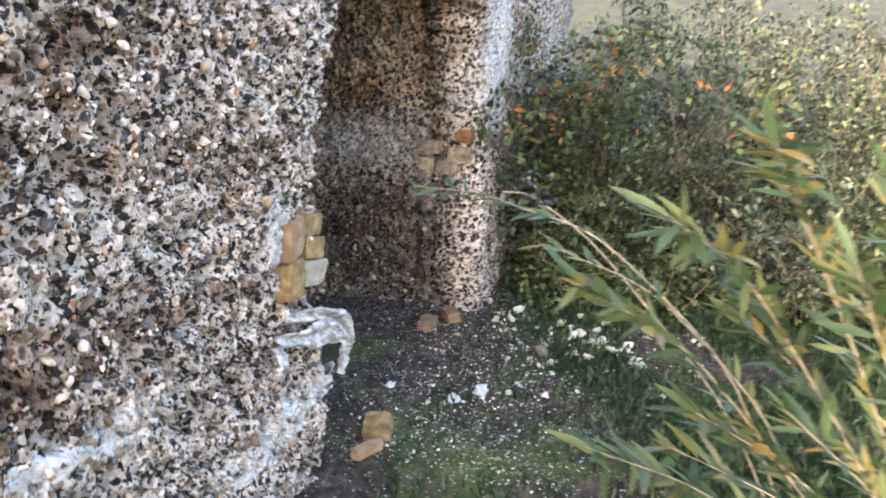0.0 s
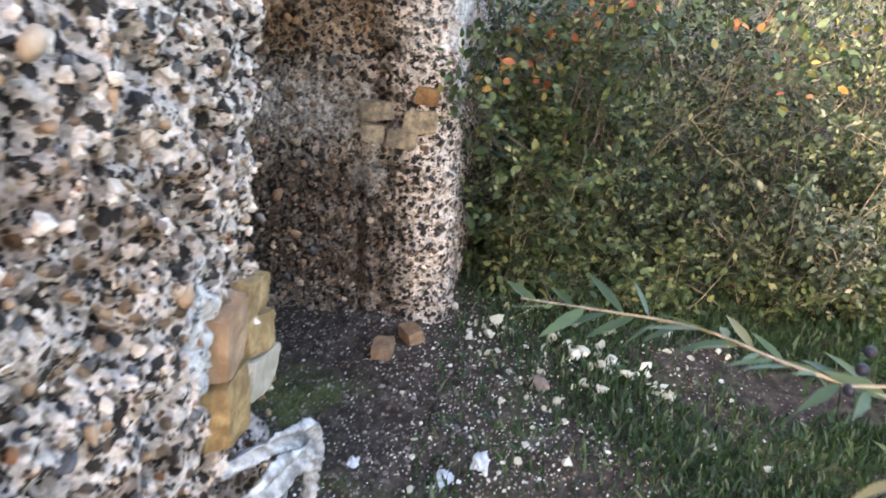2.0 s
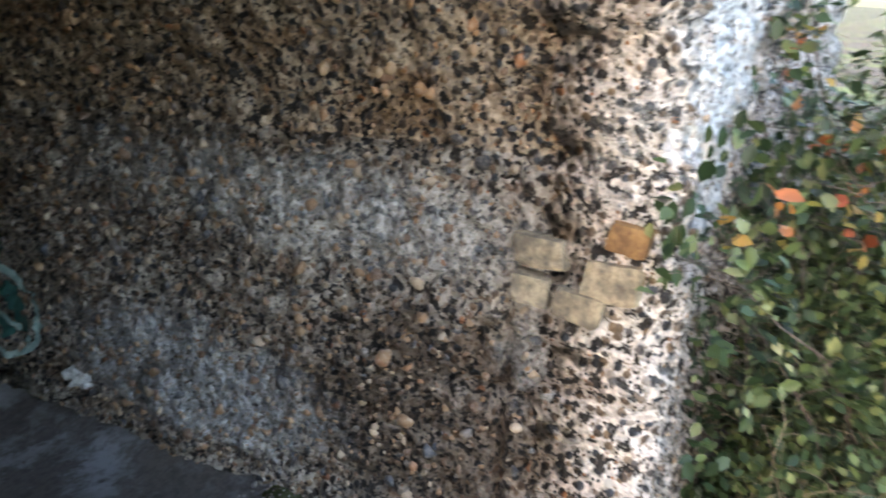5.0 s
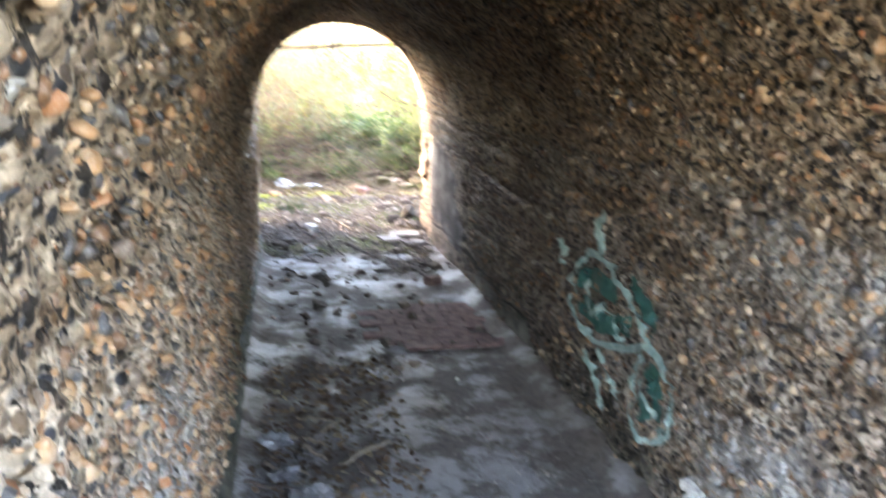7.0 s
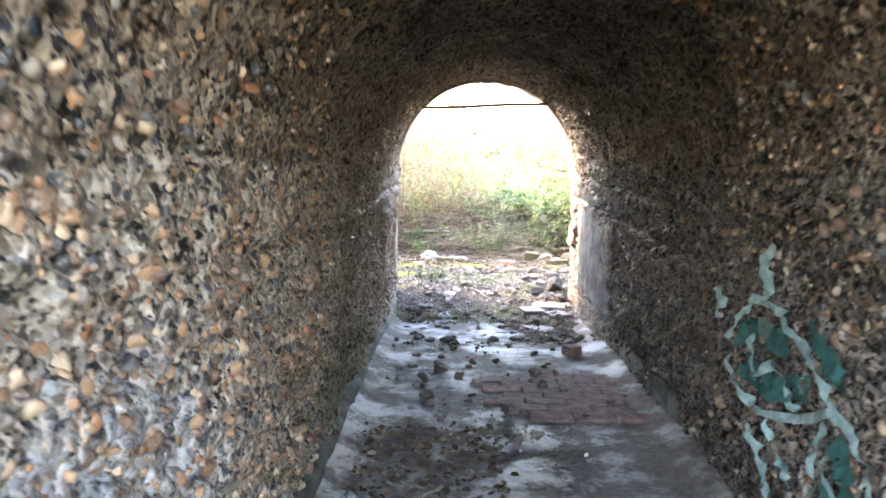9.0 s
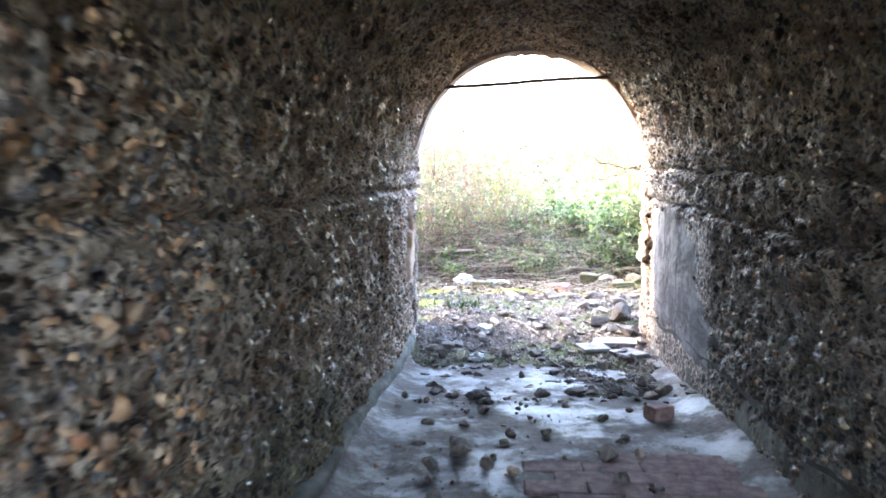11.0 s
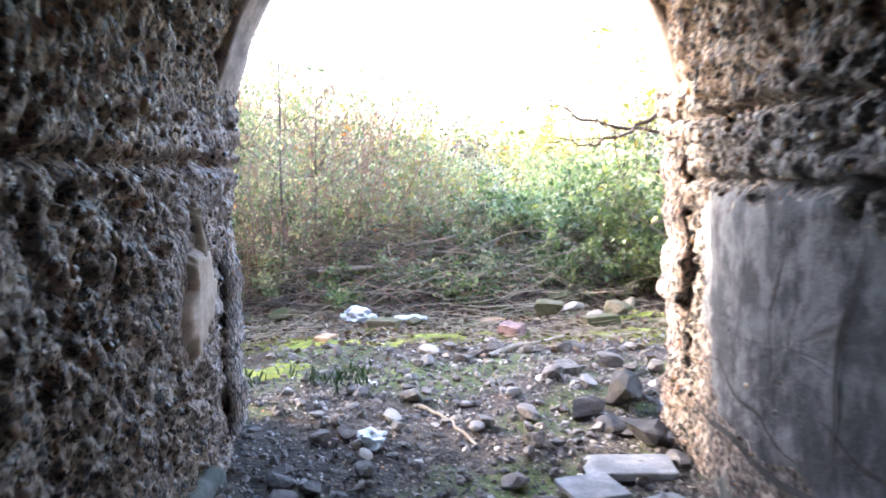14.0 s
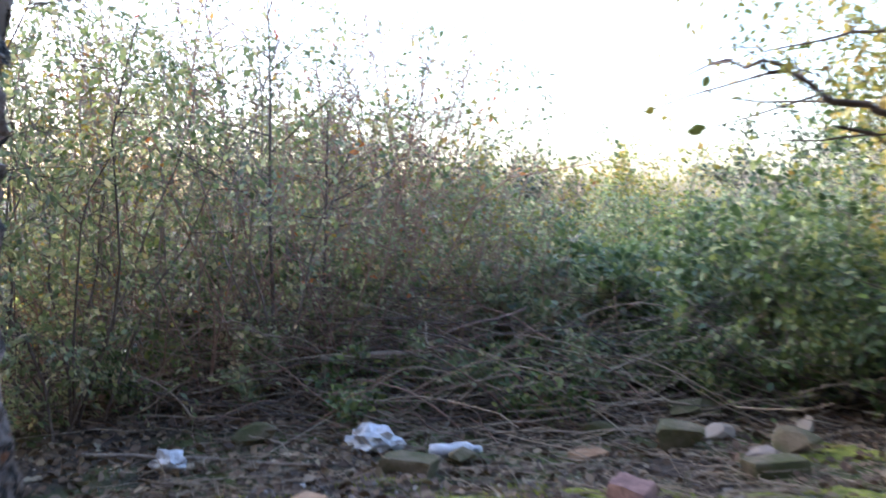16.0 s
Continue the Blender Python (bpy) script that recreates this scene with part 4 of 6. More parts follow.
# squared sandstone set in the arris, and in the wall beyond
MAT_CREAM = plain("cream_sandstone", (0.32, 0.28, 0.21), (0.46, 0.41, 0.32), 14.0, 0.9, 0.005)
# Darker sandstone copy for the far wall: weathering and shade in one tone.
MAT_WEATHERED_SHADED = plain("weathered_shaded_sandstone", (0.14, 0.115, 0.085), (0.42, 0.335, 0.22), 18.0, 0.9, 0.012)
MAT_OCHRE = plain("brown_ochre_stone", (0.16, 0.085, 0.04), (0.36, 0.21, 0.085), 16.0, 0.9, 0.01)
MAT_ROSE = plain("rose_sandstone", (0.25, 0.155, 0.09), (0.46, 0.31, 0.19), 15.0, 0.9, 0.01)
for k, (x, z, w, h, m, y) in enumerate([(2.447, 1.285, 0.12, 0.15, MAT_ROSE, 1.285), (2.615, 1.292, 0.15, 0.085, MAT_SANDSTONE, 1.30), (2.60, 1.205, 0.15, 0.085, MAT_SANDSTONE, 1.30), (2.42, 1.135, 0.13, 0.13, MAT_SANDSTONE, 1.285), (2.60, 1.110, 0.16, 0.09, MAT_CREAM, 1.29)]):
    block("stone_block", (x, y + 0.068, z), (w, 0.14, h), m, wall_a, 20 + k, 0.0, "", 0.05, 0.22 if x > 2.5 else 0.05)
for k, (y, z, w, h, m) in enumerate([(1.46, 1.215, 0.15, 0.085, MAT_WEATHERED_SHADED), (1.25, 1.29, 0.11, 0.085, MAT_OCHRE), (1.27, 1.185, 0.17, 0.10, MAT_WEATHERED_SHADED), (1.48, 1.115, 0.12, 0.08, MAT_WEATHERED_SHADED), (1.35, 1.105, 0.12, 0.075, MAT_WEATHERED_SHADED)]):
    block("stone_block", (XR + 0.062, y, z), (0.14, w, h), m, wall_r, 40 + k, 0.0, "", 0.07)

# iron bar across the far mouth
bar = empty("iron_bar", (3.6, 8.9, 1.64), "rusty iron tie bar spanning the arched mouth", "bar")
v, f = tube([(x - 3.6, 0.01 * math.sin(3 * x), 0.055 * (x - 3.6) + 0.004 * math.sin(7 * x)) for x in np.linspace(2.92, 4.33, 12)], 0.013, 8)
mesh("rod", v, f, MAT_IRON, bar)
for x in (2.95, 4.30):
    g = lumps(BALL1, np.array([[x - 3.6, 0.0, 0.055 * (x - 3.6)]]), np.array([0.035]), (0.7, 1.0))[0]
    mesh("fixing", g, BALL1[1], MAT_IRON, bar, "rust-caked fixing")


# spray paint on the east wall: strokes of (y, z), width
def stroke(name, pts, width, mat, parent, proud):
    p = np.array(pts, float)
    t = np.linspace(0, len(p) - 1, 6 * len(p))
    i = np.clip(t.astype(int), 0, len(p) - 2)
    fr = (t - i)[:, None]
    q = p[i] * (1 - fr) + p[i + 1] * fr
    for _ in range(3):
        q[1:-1] = (q[:-2] + 2 * q[1:-1] + q[2:]) / 4
    d = np.gradient(q, axis=0)
    d /= np.linalg.norm(d, axis=1)[:, None] + 1e-9
    nrm = np.stack([-d[:, 1], d[:, 0]], -1)
    w = width * (0.85 + 0.3 * rng.random(len(q)))[:, None] * 0.5
    rows = [q + nrm * w * s for s in (-1, -0.33, 0.33, 1)]
    v = np.stack([np.stack([lining_x(r[:, 0], r[:, 1], 1) - proud, r[:, 0], r[:, 1]], -1) for r in rows], 1)
    return mesh(name, v.reshape(-1, 3), grid_faces(len(q), 4), mat, parent)


graffiti = empty("graffiti", (XR, 4.0, 0.3), "teal and pale spray-painted lettering on the dark tunnel wall", "graffiti")
graffiti.location = (0, 0, 0)
for pts, w in [([(4.50, 0.70), (4.3, 0.76), (4.05, 0.76)], 0.09), ([(4.46, 0.60), (4.2, 0.58), (3.95, 0.66)], 0.09), ([(3.72, 0.58), (3.62, 0.52), (3.62, 0.42)], 0.10), ([(3.95, 0.86), (3.78, 0.78), (3.70, 0.72)], 0.07), ([(3.78, 0.46), (3.72, 0.36)], 0.07)]:
    stroke("teal_fill", pts, w, MAT_TEAL, graffiti, 0.012)
for pts, w in [([(4.79, 0.82), (4.77, 0.76), (4.76, 0.70)], 0.045), ([(4.28, 1.07), (4.30, 0.98), (4.31, 0.86)], 0.05), ([(4.42, 0.85), (4.54, 0.77), (4.60, 0.63), (4.52, 0.51), (4.28, 0.47), (3.98, 0.55), (3.74, 0.66)], 0.03),
               ([(4.42, 0.85), (4.2, 0.87), (3.98, 0.80), (3.82, 0.73), (3.72, 0.66)], 0.03), ([(4.42, 0.72), (4.34, 0.56), (4.16, 0.70), (4.06, 0.54), (3.96, 0.66)], 0.028),
               ([(3.72, 0.66), (3.56, 0.63), (3.49, 0.50), (3.54, 0.37), (3.72, 0.27), (3.83, 0.34), (3.86, 0.48), (3.76, 0.64)], 0.03), ([(3.80, 0.50), (3.68, 0.42), (3.60, 0.34)], 0.026),
               ([(4.22, 0.46), (4.10, 0.38), (3.98, 0.33)], 0.026), ([(4.36, 0.40), (4.22, 0.30), (4.10, 0.23)], 0.03)]:
    stroke("pale_outline", pts, w, MAT_PALE_PAINT, graffiti, 0.017)

# torn white sacking hanging out of the hollow below the stones
sack = empty("torn_sacking", (2.6, 1.24, 0.8), "grubby torn white sacking caught in a hollow of the wall", "sacking")
for k, (pts, w) in enumerate([([(2.42, 1.30, 1.0), (2.58, 1.235, 0.975), (2.72, 1.205, 0.90), (2.765, 1.20, 0.82), (2.75, 1.205, 0.74), (2.70, 1.21, 0.67)], 0.034),
                              ([(2.34, 1.28, 0.95), (2.50, 1.225, 0.92), (2.66, 1.205, 0.875), (2.73, 1.20, 0.82)], 0.042),
                              ([(2.31, 1.26, 0.95), (2.29, 1.235, 0.90), (2.27, 1.245, 0.85)], 0.032)]):
    p = np.array(pts) - np.array([2.645, 1.22, 0.8])
    t = np.linspace(0, len(p) - 1, 8 * len(p))
    i = np.clip(t.astype(int), 0, len(p) - 2)
    q = p[i] * (1 - (t - i)[:, None]) + p[i + 1] * (t - i)[:, None]
    for _ in range(4):
        q[1:-1] = (q[:-2] + 2 * q[1:-1] + q[2:]) / 4
    d = np.gradient(q, axis=0)
    side = np.cross(d, np.array([0, 1.0, 0.15]))
    side /= np.linalg.norm(side, axis=1)[:, None] + 1e-9
    cols = np.linspace(-1, 1, 9)
    along = np.linspace(0, 1, len(q))
    fold = 0.016 * np.cos(cols[None] * 4.5 + 0.6 + 3.0 * np.sin(4 * along)[:, None]) + 0.004 * rng.normal(size=(len(q), 9))
    wide = w * (0.55 + 0.6 * np.sin(3.1 * along) + 0.18 * np.sin(17 * along + k))
    g = q[:, None] + side[:, None] * (wide[:, None] * cols[None])[..., None] + np.array([0, -1.0, 0]) * fold[..., None]
    sheet("cloth_strip", g, (0, 0.004, 0), MAT_CLOTH, sack)


# ---- loose stones ----
def gz(x, y):
    """Top of the ground or the tunnel floor."""
    g = float(ground_top(np.array([x]), np.array([y]))[0])
    if 2.4 < y < 7.2 and XL < x < XR:
        g = float(floor_z(y))
    return g


def rocks(name, spots, mat, label, group, category="stone", flat=0.7, seed=0):
    for k, (x, y, s) in enumerate(spots):
        rock(name, (x, y, gz(x, y)), s, mat, label, category, group, seed + k, flat)


g = np.random.default_rng(3)
chalk = [(4.49, 0.89, 0.085), (4.33, 0.49, 0.10), (4.11, 0.13, 0.075), (3.79, 0.0, 0.05), (3.69, -0.18, 0.05), (4.55, 0.37, 0.08), (4.40, 0.42, 0.09), (4.30, 0.36, 0.07), (4.22, 0.30, 0.08), (4.38, 0.57, 0.07), (4.45, 0.62, 0.06), (4.28, 0.22, 0.06), (4.17, 0.20, 0.05)]
chalk += [(g.normal(4.35, 0.14), g.normal(0.45, 0.14), g.uniform(0.04, 0.09)) for _ in range(14)]
for t_arc in g.uniform(0, 4, 46):
    a_arc, b_arc = int(t_arc), t_arc - int(t_arc)
    arc = [(4.55, 1.10), (4.38, 0.86), (4.31, 0.50), (4.25, 0.24), (4.07, 0.12)]
    chalk.append((arc[a_arc][0] * (1 - b_arc) + arc[a_arc + 1][0] * b_arc + g.normal(0, 0.05), arc[a_arc][1] * (1 - b_arc) + arc[a_arc + 1][1] * b_arc + g.normal(0, 0.06), g.uniform(0.018, 0.055)))
chalk += [(g.uniform(3.3, 4.6), g.uniform(-0.2, 1.3), g.uniform(0.02, 0.05)) for _ in range(40)]
rocks("chalk_lump", chalk, MAT_CHALK, "pale cream chalk lump on the grassy ground", "chalk lumps by the entrance", seed=100)
brick_bits = empty("sandstone_block", (3.0, 1.21, gz(3.0, 1.21) + 0.03), "yellow sandstone block lying on the dirt", "stone")
block("body", (0, 0, 0), (0.17, 0.13, 0.075), MAT_SANDSTONE, brick_bits, 60, 0.3)
wedge = empty("sandstone_sliver", (2.80, 1.18, gz(2.8, 1.18) + 0.03), "thin rose sandstone sliver leaning on the dirt", "stone")
block("body", (0, 0, 0), (0.14, 0.05, 0.05), MAT_ROSE, wedge, 61, -0.5)
for k, (x, y, s) in enumerate([(4.16, 1.36, 0.12), (4.29, 1.26, 0.11)]):
    b = empty("broken_brick", (x, y, gz(x, y) + 0.03), "mossy broken brick at the foot of the wall", "brick", "broken bricks at the wall foot")
    block("body", (0, 0, 0), (s, s * 0.75, 0.06), MAT_BRICK_OLD, b, 65 + k, 0.7 * k, "", 0.03)
rocks("brown_stone", [(4.06, 0.68, 0.11)], MAT_CLOD, "brown stone half sunk in the grit", "", seed=170)
spots = [(3.14, 6.62, 0.08), (3.29, 6.24, 0.12), (3.38, 7.01, 0.08), (3.66, 7.27, 0.10), (3.90, 6.71, 0.085), (4.29, 7.36, 0.10), (3.49, 6.50, 0.09), (3.86, 6.22, 0.09), (3.29, 6.60, 0.06), (3.76, 6.99, 0.06), (3.20, 6.05, 0.10), (3.40, 6.10, 0.07), (3.12, 6.35, 0.07), (3.98, 6.25, 0.07), (4.05, 6.9, 0.05)]
spots += [(float(np.clip(g.normal(3.4, 0.33), 2.97, 4.25)), g.uniform(4.9, 7.9), float(np.clip(g.lognormal(-3.05, 0.4), 0.025, 0.10))) for _ in range(85)]
rocks("rubble_lump", spots, MAT_CLOD, "dark dirty rubble lump on the tunnel floor", "rubble on the tunnel floor", "rubble", 0.75, 200)
brick1 = empty("brick_half", (4.155, 6.78, gz(4.155, 6.78) + 0.035), "broken half of a red-brown brick on the floor", "brick")
block("body", (0, 0, 0), (0.10, 0.08, 0.06), MAT_BRICK, brick1, 70, 0.4)
rocks("chalk_lump", [(3.46, 3.05, 0.04), (3.2, 8.26, 0.06), (3.95, 4.9, 0.025)], MAT_CHALK, "pale chalk lump on the tunnel floor", "chalk lumps on the floor", seed=330)
spots = [(float(g.uniform(3.0, 4.6)), float(g.uniform(7.1, 10.2)), float(np.clip(g.lognormal(-2.75, 0.4), 0.03, 0.13))) for _ in range(230)]
rocks("rubble_stone", spots, MAT_SLAB, "grey-brown rubble stone on the gritty ground", "rubble at the far mouth", "rubble", 0.6, 400)
rocks("dark_stone", [(4.37, 9.40, 0.27), (4.38, 9.05, 0.30), (4.18, 9.28, 0.17), (4.26, 9.16, 0.16)], MAT_DARK_STONE, "dark angular stone by the mouth", "dark stones by the mouth", "stone", 0.5, 520)
MAT_PALE = rock_mat("dirty_pale_stone", [(0.0, (0.27, 0.225, 0.18)), (0.4, (0.20, 0.17, 0.145)), (0.75, (0.33, 0.29, 0.25))])
rocks("pale_stone", [(3.54, 10.05, 0.13), (3.40, 9.2, 0.10), (3.32, 8.85, 0.08), (4.9, 11.5, 0.14), (4.58, 11.08, 0.12), (5.1, 10.8, 0.12), (4.5, 11.4, 0.16), (3.87, 10.45, 0.07)], MAT_PALE, "pale broken stone among leaf litter", "pale stones outside", "stone", 0.55, 540)
MAT_MOSSY = plain("mossy_stone", (0.07, 0.075, 0.03), (0.17, 0.135, 0.095), 7.0, 0.95, 0.01)
rocks("mossy_stone", [(4.3, 11.3, 0.22), (4.05, 11.55, 0.20), (4.75, 11.25, 0.22), (3.45, 11.1, 0.14), (5.0, 10.9, 0.2), (4.5, 11.75, 0.28), (2.6, 11.3, 0.2), (3.7, 11.8, 0.22)], MAT_MOSSY, "mossy stone under the brushwood", "mossy stones outside", "stone", 0.6, 560)
for k, (x, y, w, h, m, lab) in enumerate([(4.01, 10.62, 0.14, 0.08, MAT_BRICK, "weathered brown brick end lying on the moss"), (3.26, 10.92, 0.19, 0.07, MAT_MOSSY, "mossy olive-brown brick under twigs"), (4.6, 11.0, 0.2, 0.06, MAT_MOSSY, "mossy brick flat among leaf litter"), (3.95, 11.25, 0.16, 0.03, MAT_ROSE, "flat pale tile fragment on leaf litter"), (2.98, 10.45, 0.16, 0.04, MAT_ROSE, "flat pinkish tile fragment on moss"), (4.18, 9.75, 0.15, 0.03, MAT_SLAB, "flat blue-grey slate piece on grit")]):
    b = empty("brick_piece", (x, y, gz(x, y) + h * 0.4), lab, "brick")
    block("body", (0, 0, 0), (w, 0.10, h), m, b, 80 + k, 0.5 * k - 0.8)
MAT_FLAG = plain("grey_flagstone", (0.14, 0.14, 0.14), (0.27, 0.27, 0.27), 9.0, 0.8, 0.006)
slab = empty("stone_slab", (4.22, 8.72, gz(4.22, 8.6) + 0.02), "thin pale grey stone slab on the grit", "slab")
for k, (dx, dy, w) in enumerate([(0, 0, 0.30), (-0.16, -0.18, 0.22), (0.05, -0.35, 0.24)]):
    block("layer", (dx, dy, 0.004 * k), (w * 0.85, 0.18, 0.022), MAT_FLAG, slab, 90 + k, 0.25 * k)


def scatter(name, n, x0, x1, y0, y1, r_med, r_max, mat, label, density=None, base=BALL1):
    x, y = rng.uniform(x0, x1, n), rng.uniform(y0, y1, n)
    if density is not None:
        ok = density(x, y) > rng.uniform(0, 1, n)
        x, y = x[ok], y[ok]
    z = np.where((y > 2.4) & (y < 7.2) & (x > XL) & (x < XR), floor_z(y), ground_top(x, y))
    p = np.stack([x, y, z], -1)
    r = np.clip(rng.lognormal(math.log(r_med), 0.5, len(x)), 0.002, r_max)
    h = Heap()
    h.many(lumps(base, p, r, (0.45, 1.0), 0.15), base[1])
    ob = h.make(name, mat, smooth=False)
    return tagged(ob, label, "gravel", kind="stuff")


scatter("entrance_grit", 12500, 2.7, 4.9, -0.4, 2.5, 0.006, 0.02, MAT_GRAVEL, "mixed grit and chalk crumbs on trodden dirt", lambda x, y: 1 - smooth01(-y, -0.6, 0.5) * 0.8)
MAT_CHALK_BITS = rock_mat("chalk_crumbs", [(0.0, (0.70, 0.68, 0.56)), (0.5, (0.60, 0.58, 0.50)), (0.8, (0.78, 0.77, 0.72))], False)
scatter("chalk_crumbs", 8000, 2.8, 4.8, -0.6, 1.7, 0.0050, 0.02, MAT_CHALK_BITS, "white chalk crumbs strewn on the ground", lambda x, y: np.exp(-((y - 0.75) / 0.5) ** 2))
scatter("tunnel_grit", 6000, 2.92, 4.35, 2.4, 7.9, 0.005, 0.02, MAT_GRAVEL, "dark grit on the tunnel floor", lambda x, y: 0.25 + 0.75 * smooth01(0.6 * np.sin(3 * x + 2 * y) + np.sin(5 * y), 0.0, 1.0))
scatter("mouth_grit", 17000, 2.7, 5.3, 6.9, 10.9, 0.012, 0.04, MAT_GRAVEL, "loose gravel and rubble at the far mouth", lambda x, y: smooth01(y, 6.9, 7.9) * (1 - 0.7 * smooth01(y, 9.6, 10.6)))


# ---- bricks of a worn patch in the floor ----
patch = empty("brick_paving_patch", (0, 0, 0), "worn red brick paving patch in the concrete floor", "paving")
me = bpy.data.meshes.new("brick")
bm = bmesh.new()
bmesh.ops.create_cube(bm, size=1.0)
for v in bm.verts:
    v.co = Vector((v.co.x * 0.217, v.co.y * 0.107, v.co.z * 0.05))
bmesh.ops.bevel(bm, geom=bm.edges[:], offset=0.006, segments=1, affect="EDGES")
bm.to_mesh(me)
bm.free()
me.materials.append(MAT_BRICK)
for r in range(8):
    for c in range(4):
        x, y = 3.70 + c * 0.22 + (r % 2) * 0.11 - 0.06, 5.45 + r * 0.11
        if x > 4.36 or (r in (0, 7) and c == 0) or rng.random() < 0.08:
            continue
        ob = new("brick", me)
        ob.parent = patch
        ob.location = (x, y, float(floor_z(y)) - 0.013 + rng.uniform(-0.004, 0.004))
        ob.rotation_euler = (rng.normal(0, 0.012), rng.normal(0, 0.012), rng.normal(0, 0.02))


# ---- plants ----
def leaf_shape(pairs):
    """A leaf 1 long along x: vertices and triangles, folded along its midrib. pairs: (place, half width)."""
    v = [(0, 0, 0)]
    for t, w in pairs:
        v += [(t, w, 0.06 * w / 0.2), (t, 0, 0), (t, -w, 0.06 * w / 0.2)]
    v.append((1, 0, -0.03))
    f = [(0, 2, 1), (0, 3, 2)]
    for k in range(len(pairs) - 1):
        a, b = 1 + 3 * k, 4 + 3 * k
        f += [(a, a + 1, b + 1), (a, b + 1, b), (a + 1, a + 2, b + 2), (a + 1, b + 2, b + 1)]
    a, tip = 1 + 3 * (len(pairs) - 1), len(v) - 1
    f += [(a, a + 1, tip), (a + 1, a + 2, tip)]
    return np.array(v), np.array(f)


SMALL_LEAF = (np.array([(0, 0, 0), (0.5, 0.28, 0.08), (1, 0, -0.03), (0.5, -0.28, 0.08)]), np.array([(0, 2, 1), (0, 3, 2)]))
OVAL_LEAF = leaf_shape([(0.25, 0.26), (0.6, 0.30)])
LONG_LEAF = leaf_shape([(0.2, 0.065), (0.45, 0.09), (0.75, 0.055)])


def leaves(heap, at, along, length, shape, gen, jitter=0.7):
    """Lay leaves at points, pointing roughly along given directions."""
    k = len(at)
    d = along + jitter * gen.normal(size=(k, 3))
    d /= np.linalg.norm(d, axis=1)[:, None] + 1e-9
    up = gen.normal(size=(k, 3)) * 0.6 + np.array([0, 0, 1.0])
    s = np.cross(up, d)
    s /= np.linalg.norm(s, axis=1)[:, None] + 1e-9
    n = np.cross(d, s)
    ln = length * gen.uniform(0.6, 1.25, k)
    v = shape[0]
    p = at[:, None] + ln[:, None, None] * (v[None, :, 0:1] * d[:, None] + v[None, :, 1:2] * s[:, None] + v[None, :, 2:3] * n[:, None])
    heap.many(p, shape[1])


def wander(start, way, length, n, gen, rough=0.25, lift=0.0):
    p, d, out = np.array(start, float), np.array(way, float), []
    d /= np.linalg.norm(d) + 1e-9
    for _ in range(n):
        out.append(p.copy())
        d = d + gen.normal(0, rough, 3) * 0.5 + np.array([0, 0, lift])
        d /= np.linalg.norm(d)
        p = p + d * length / (n - 1)
    return np.array(out)


def shrub(name, at, height, spread, stems, label, bark, leaf, size, gen_seed, twigs=9, sub=4, per=10, shape=SMALL_LEAF, category="shrub", group="", thick=0.008, rough=0.3, lean=(0, 0), low=0.15, droop=0.0, extra=None):
    """A shrub: stems, twigs and leaves, resting on the ground."""
    gen = np.random.default_rng(gen_seed)
    x, y = at
    root = empty(name, (x, y, gz(x, y) - 0.02), label, category, group)
    crown, other = Heap(), Heap()
    for _ in range(stems):
        wood = Heap()
        a = gen.uniform(0, 6.283)
        start = np.array([math.cos(a), math.sin(a), 0]) * spread * 0.25 * gen.uniform(0, 1)
        out = gen.uniform(0.1, 1.0) * spread / height
        st = wander(start, (math.cos(a) * out + lean[0], math.sin(a) * out + lean[1], 1.0), height * gen.uniform(0.65, 1.08), 8, gen, rough, -droop)
        v, f = tube(st, np.linspace(thick, thick * 0.3, 8), 5)
        wood.add(v, f)
        for _ in range(twigs):
            t = gen.uniform(low, 1.0)
            i = min(int(t * 7), 6)
            o = st[i] + (st[i + 1] - st[i]) * (t * 7 - i)
            b = gen.uniform(0, 6.283)
            tw = wander(o, (math.cos(b), math.sin(b), gen.uniform(0.0, 0.9)), height * gen.uniform(0.12, 0.3) * (1.15 - 0.5 * t), 5, gen, rough, -droop)
            v, f = tube(tw, np.linspace(thick * 0.4, thick * 0.15, 5), 3)
            wood.add(v, f)
            for _ in range(sub):
                j = gen.integers(1, 5)
                s2 = wander(tw[j], gen.normal(0, 1, 3) + np.array([0, 0, 0.3]), height * gen.uniform(0.05, 0.12) + 0.04, 4, gen, rough)
                v, f = tube(s2, thick * 0.14, 3)
                wood.add(v, f)
                if per:
                    w = gen.uniform(0, 2.999, per)
                    i2 = w.astype(int)
                    q = s2[i2] + (s2[i2 + 1] - s2[i2]) * (w - i2)[:, None]
                    h = other if (extra and gen.random() < extra[1]) else crown
                    leaves(h, q + gen.normal(0, size * 0.5, q.shape), np.broadcast_to(s2[3] - s2[0], q.shape) / 0.1, size, shape, gen)
        wood.make("stem", bark, root)
    if crown.n:
        crown.make("foliage", leaf, root)
    if other.n:
        other.make("autumn_foliage", extra[0], root, "orange and red autumn leaves")
    return root


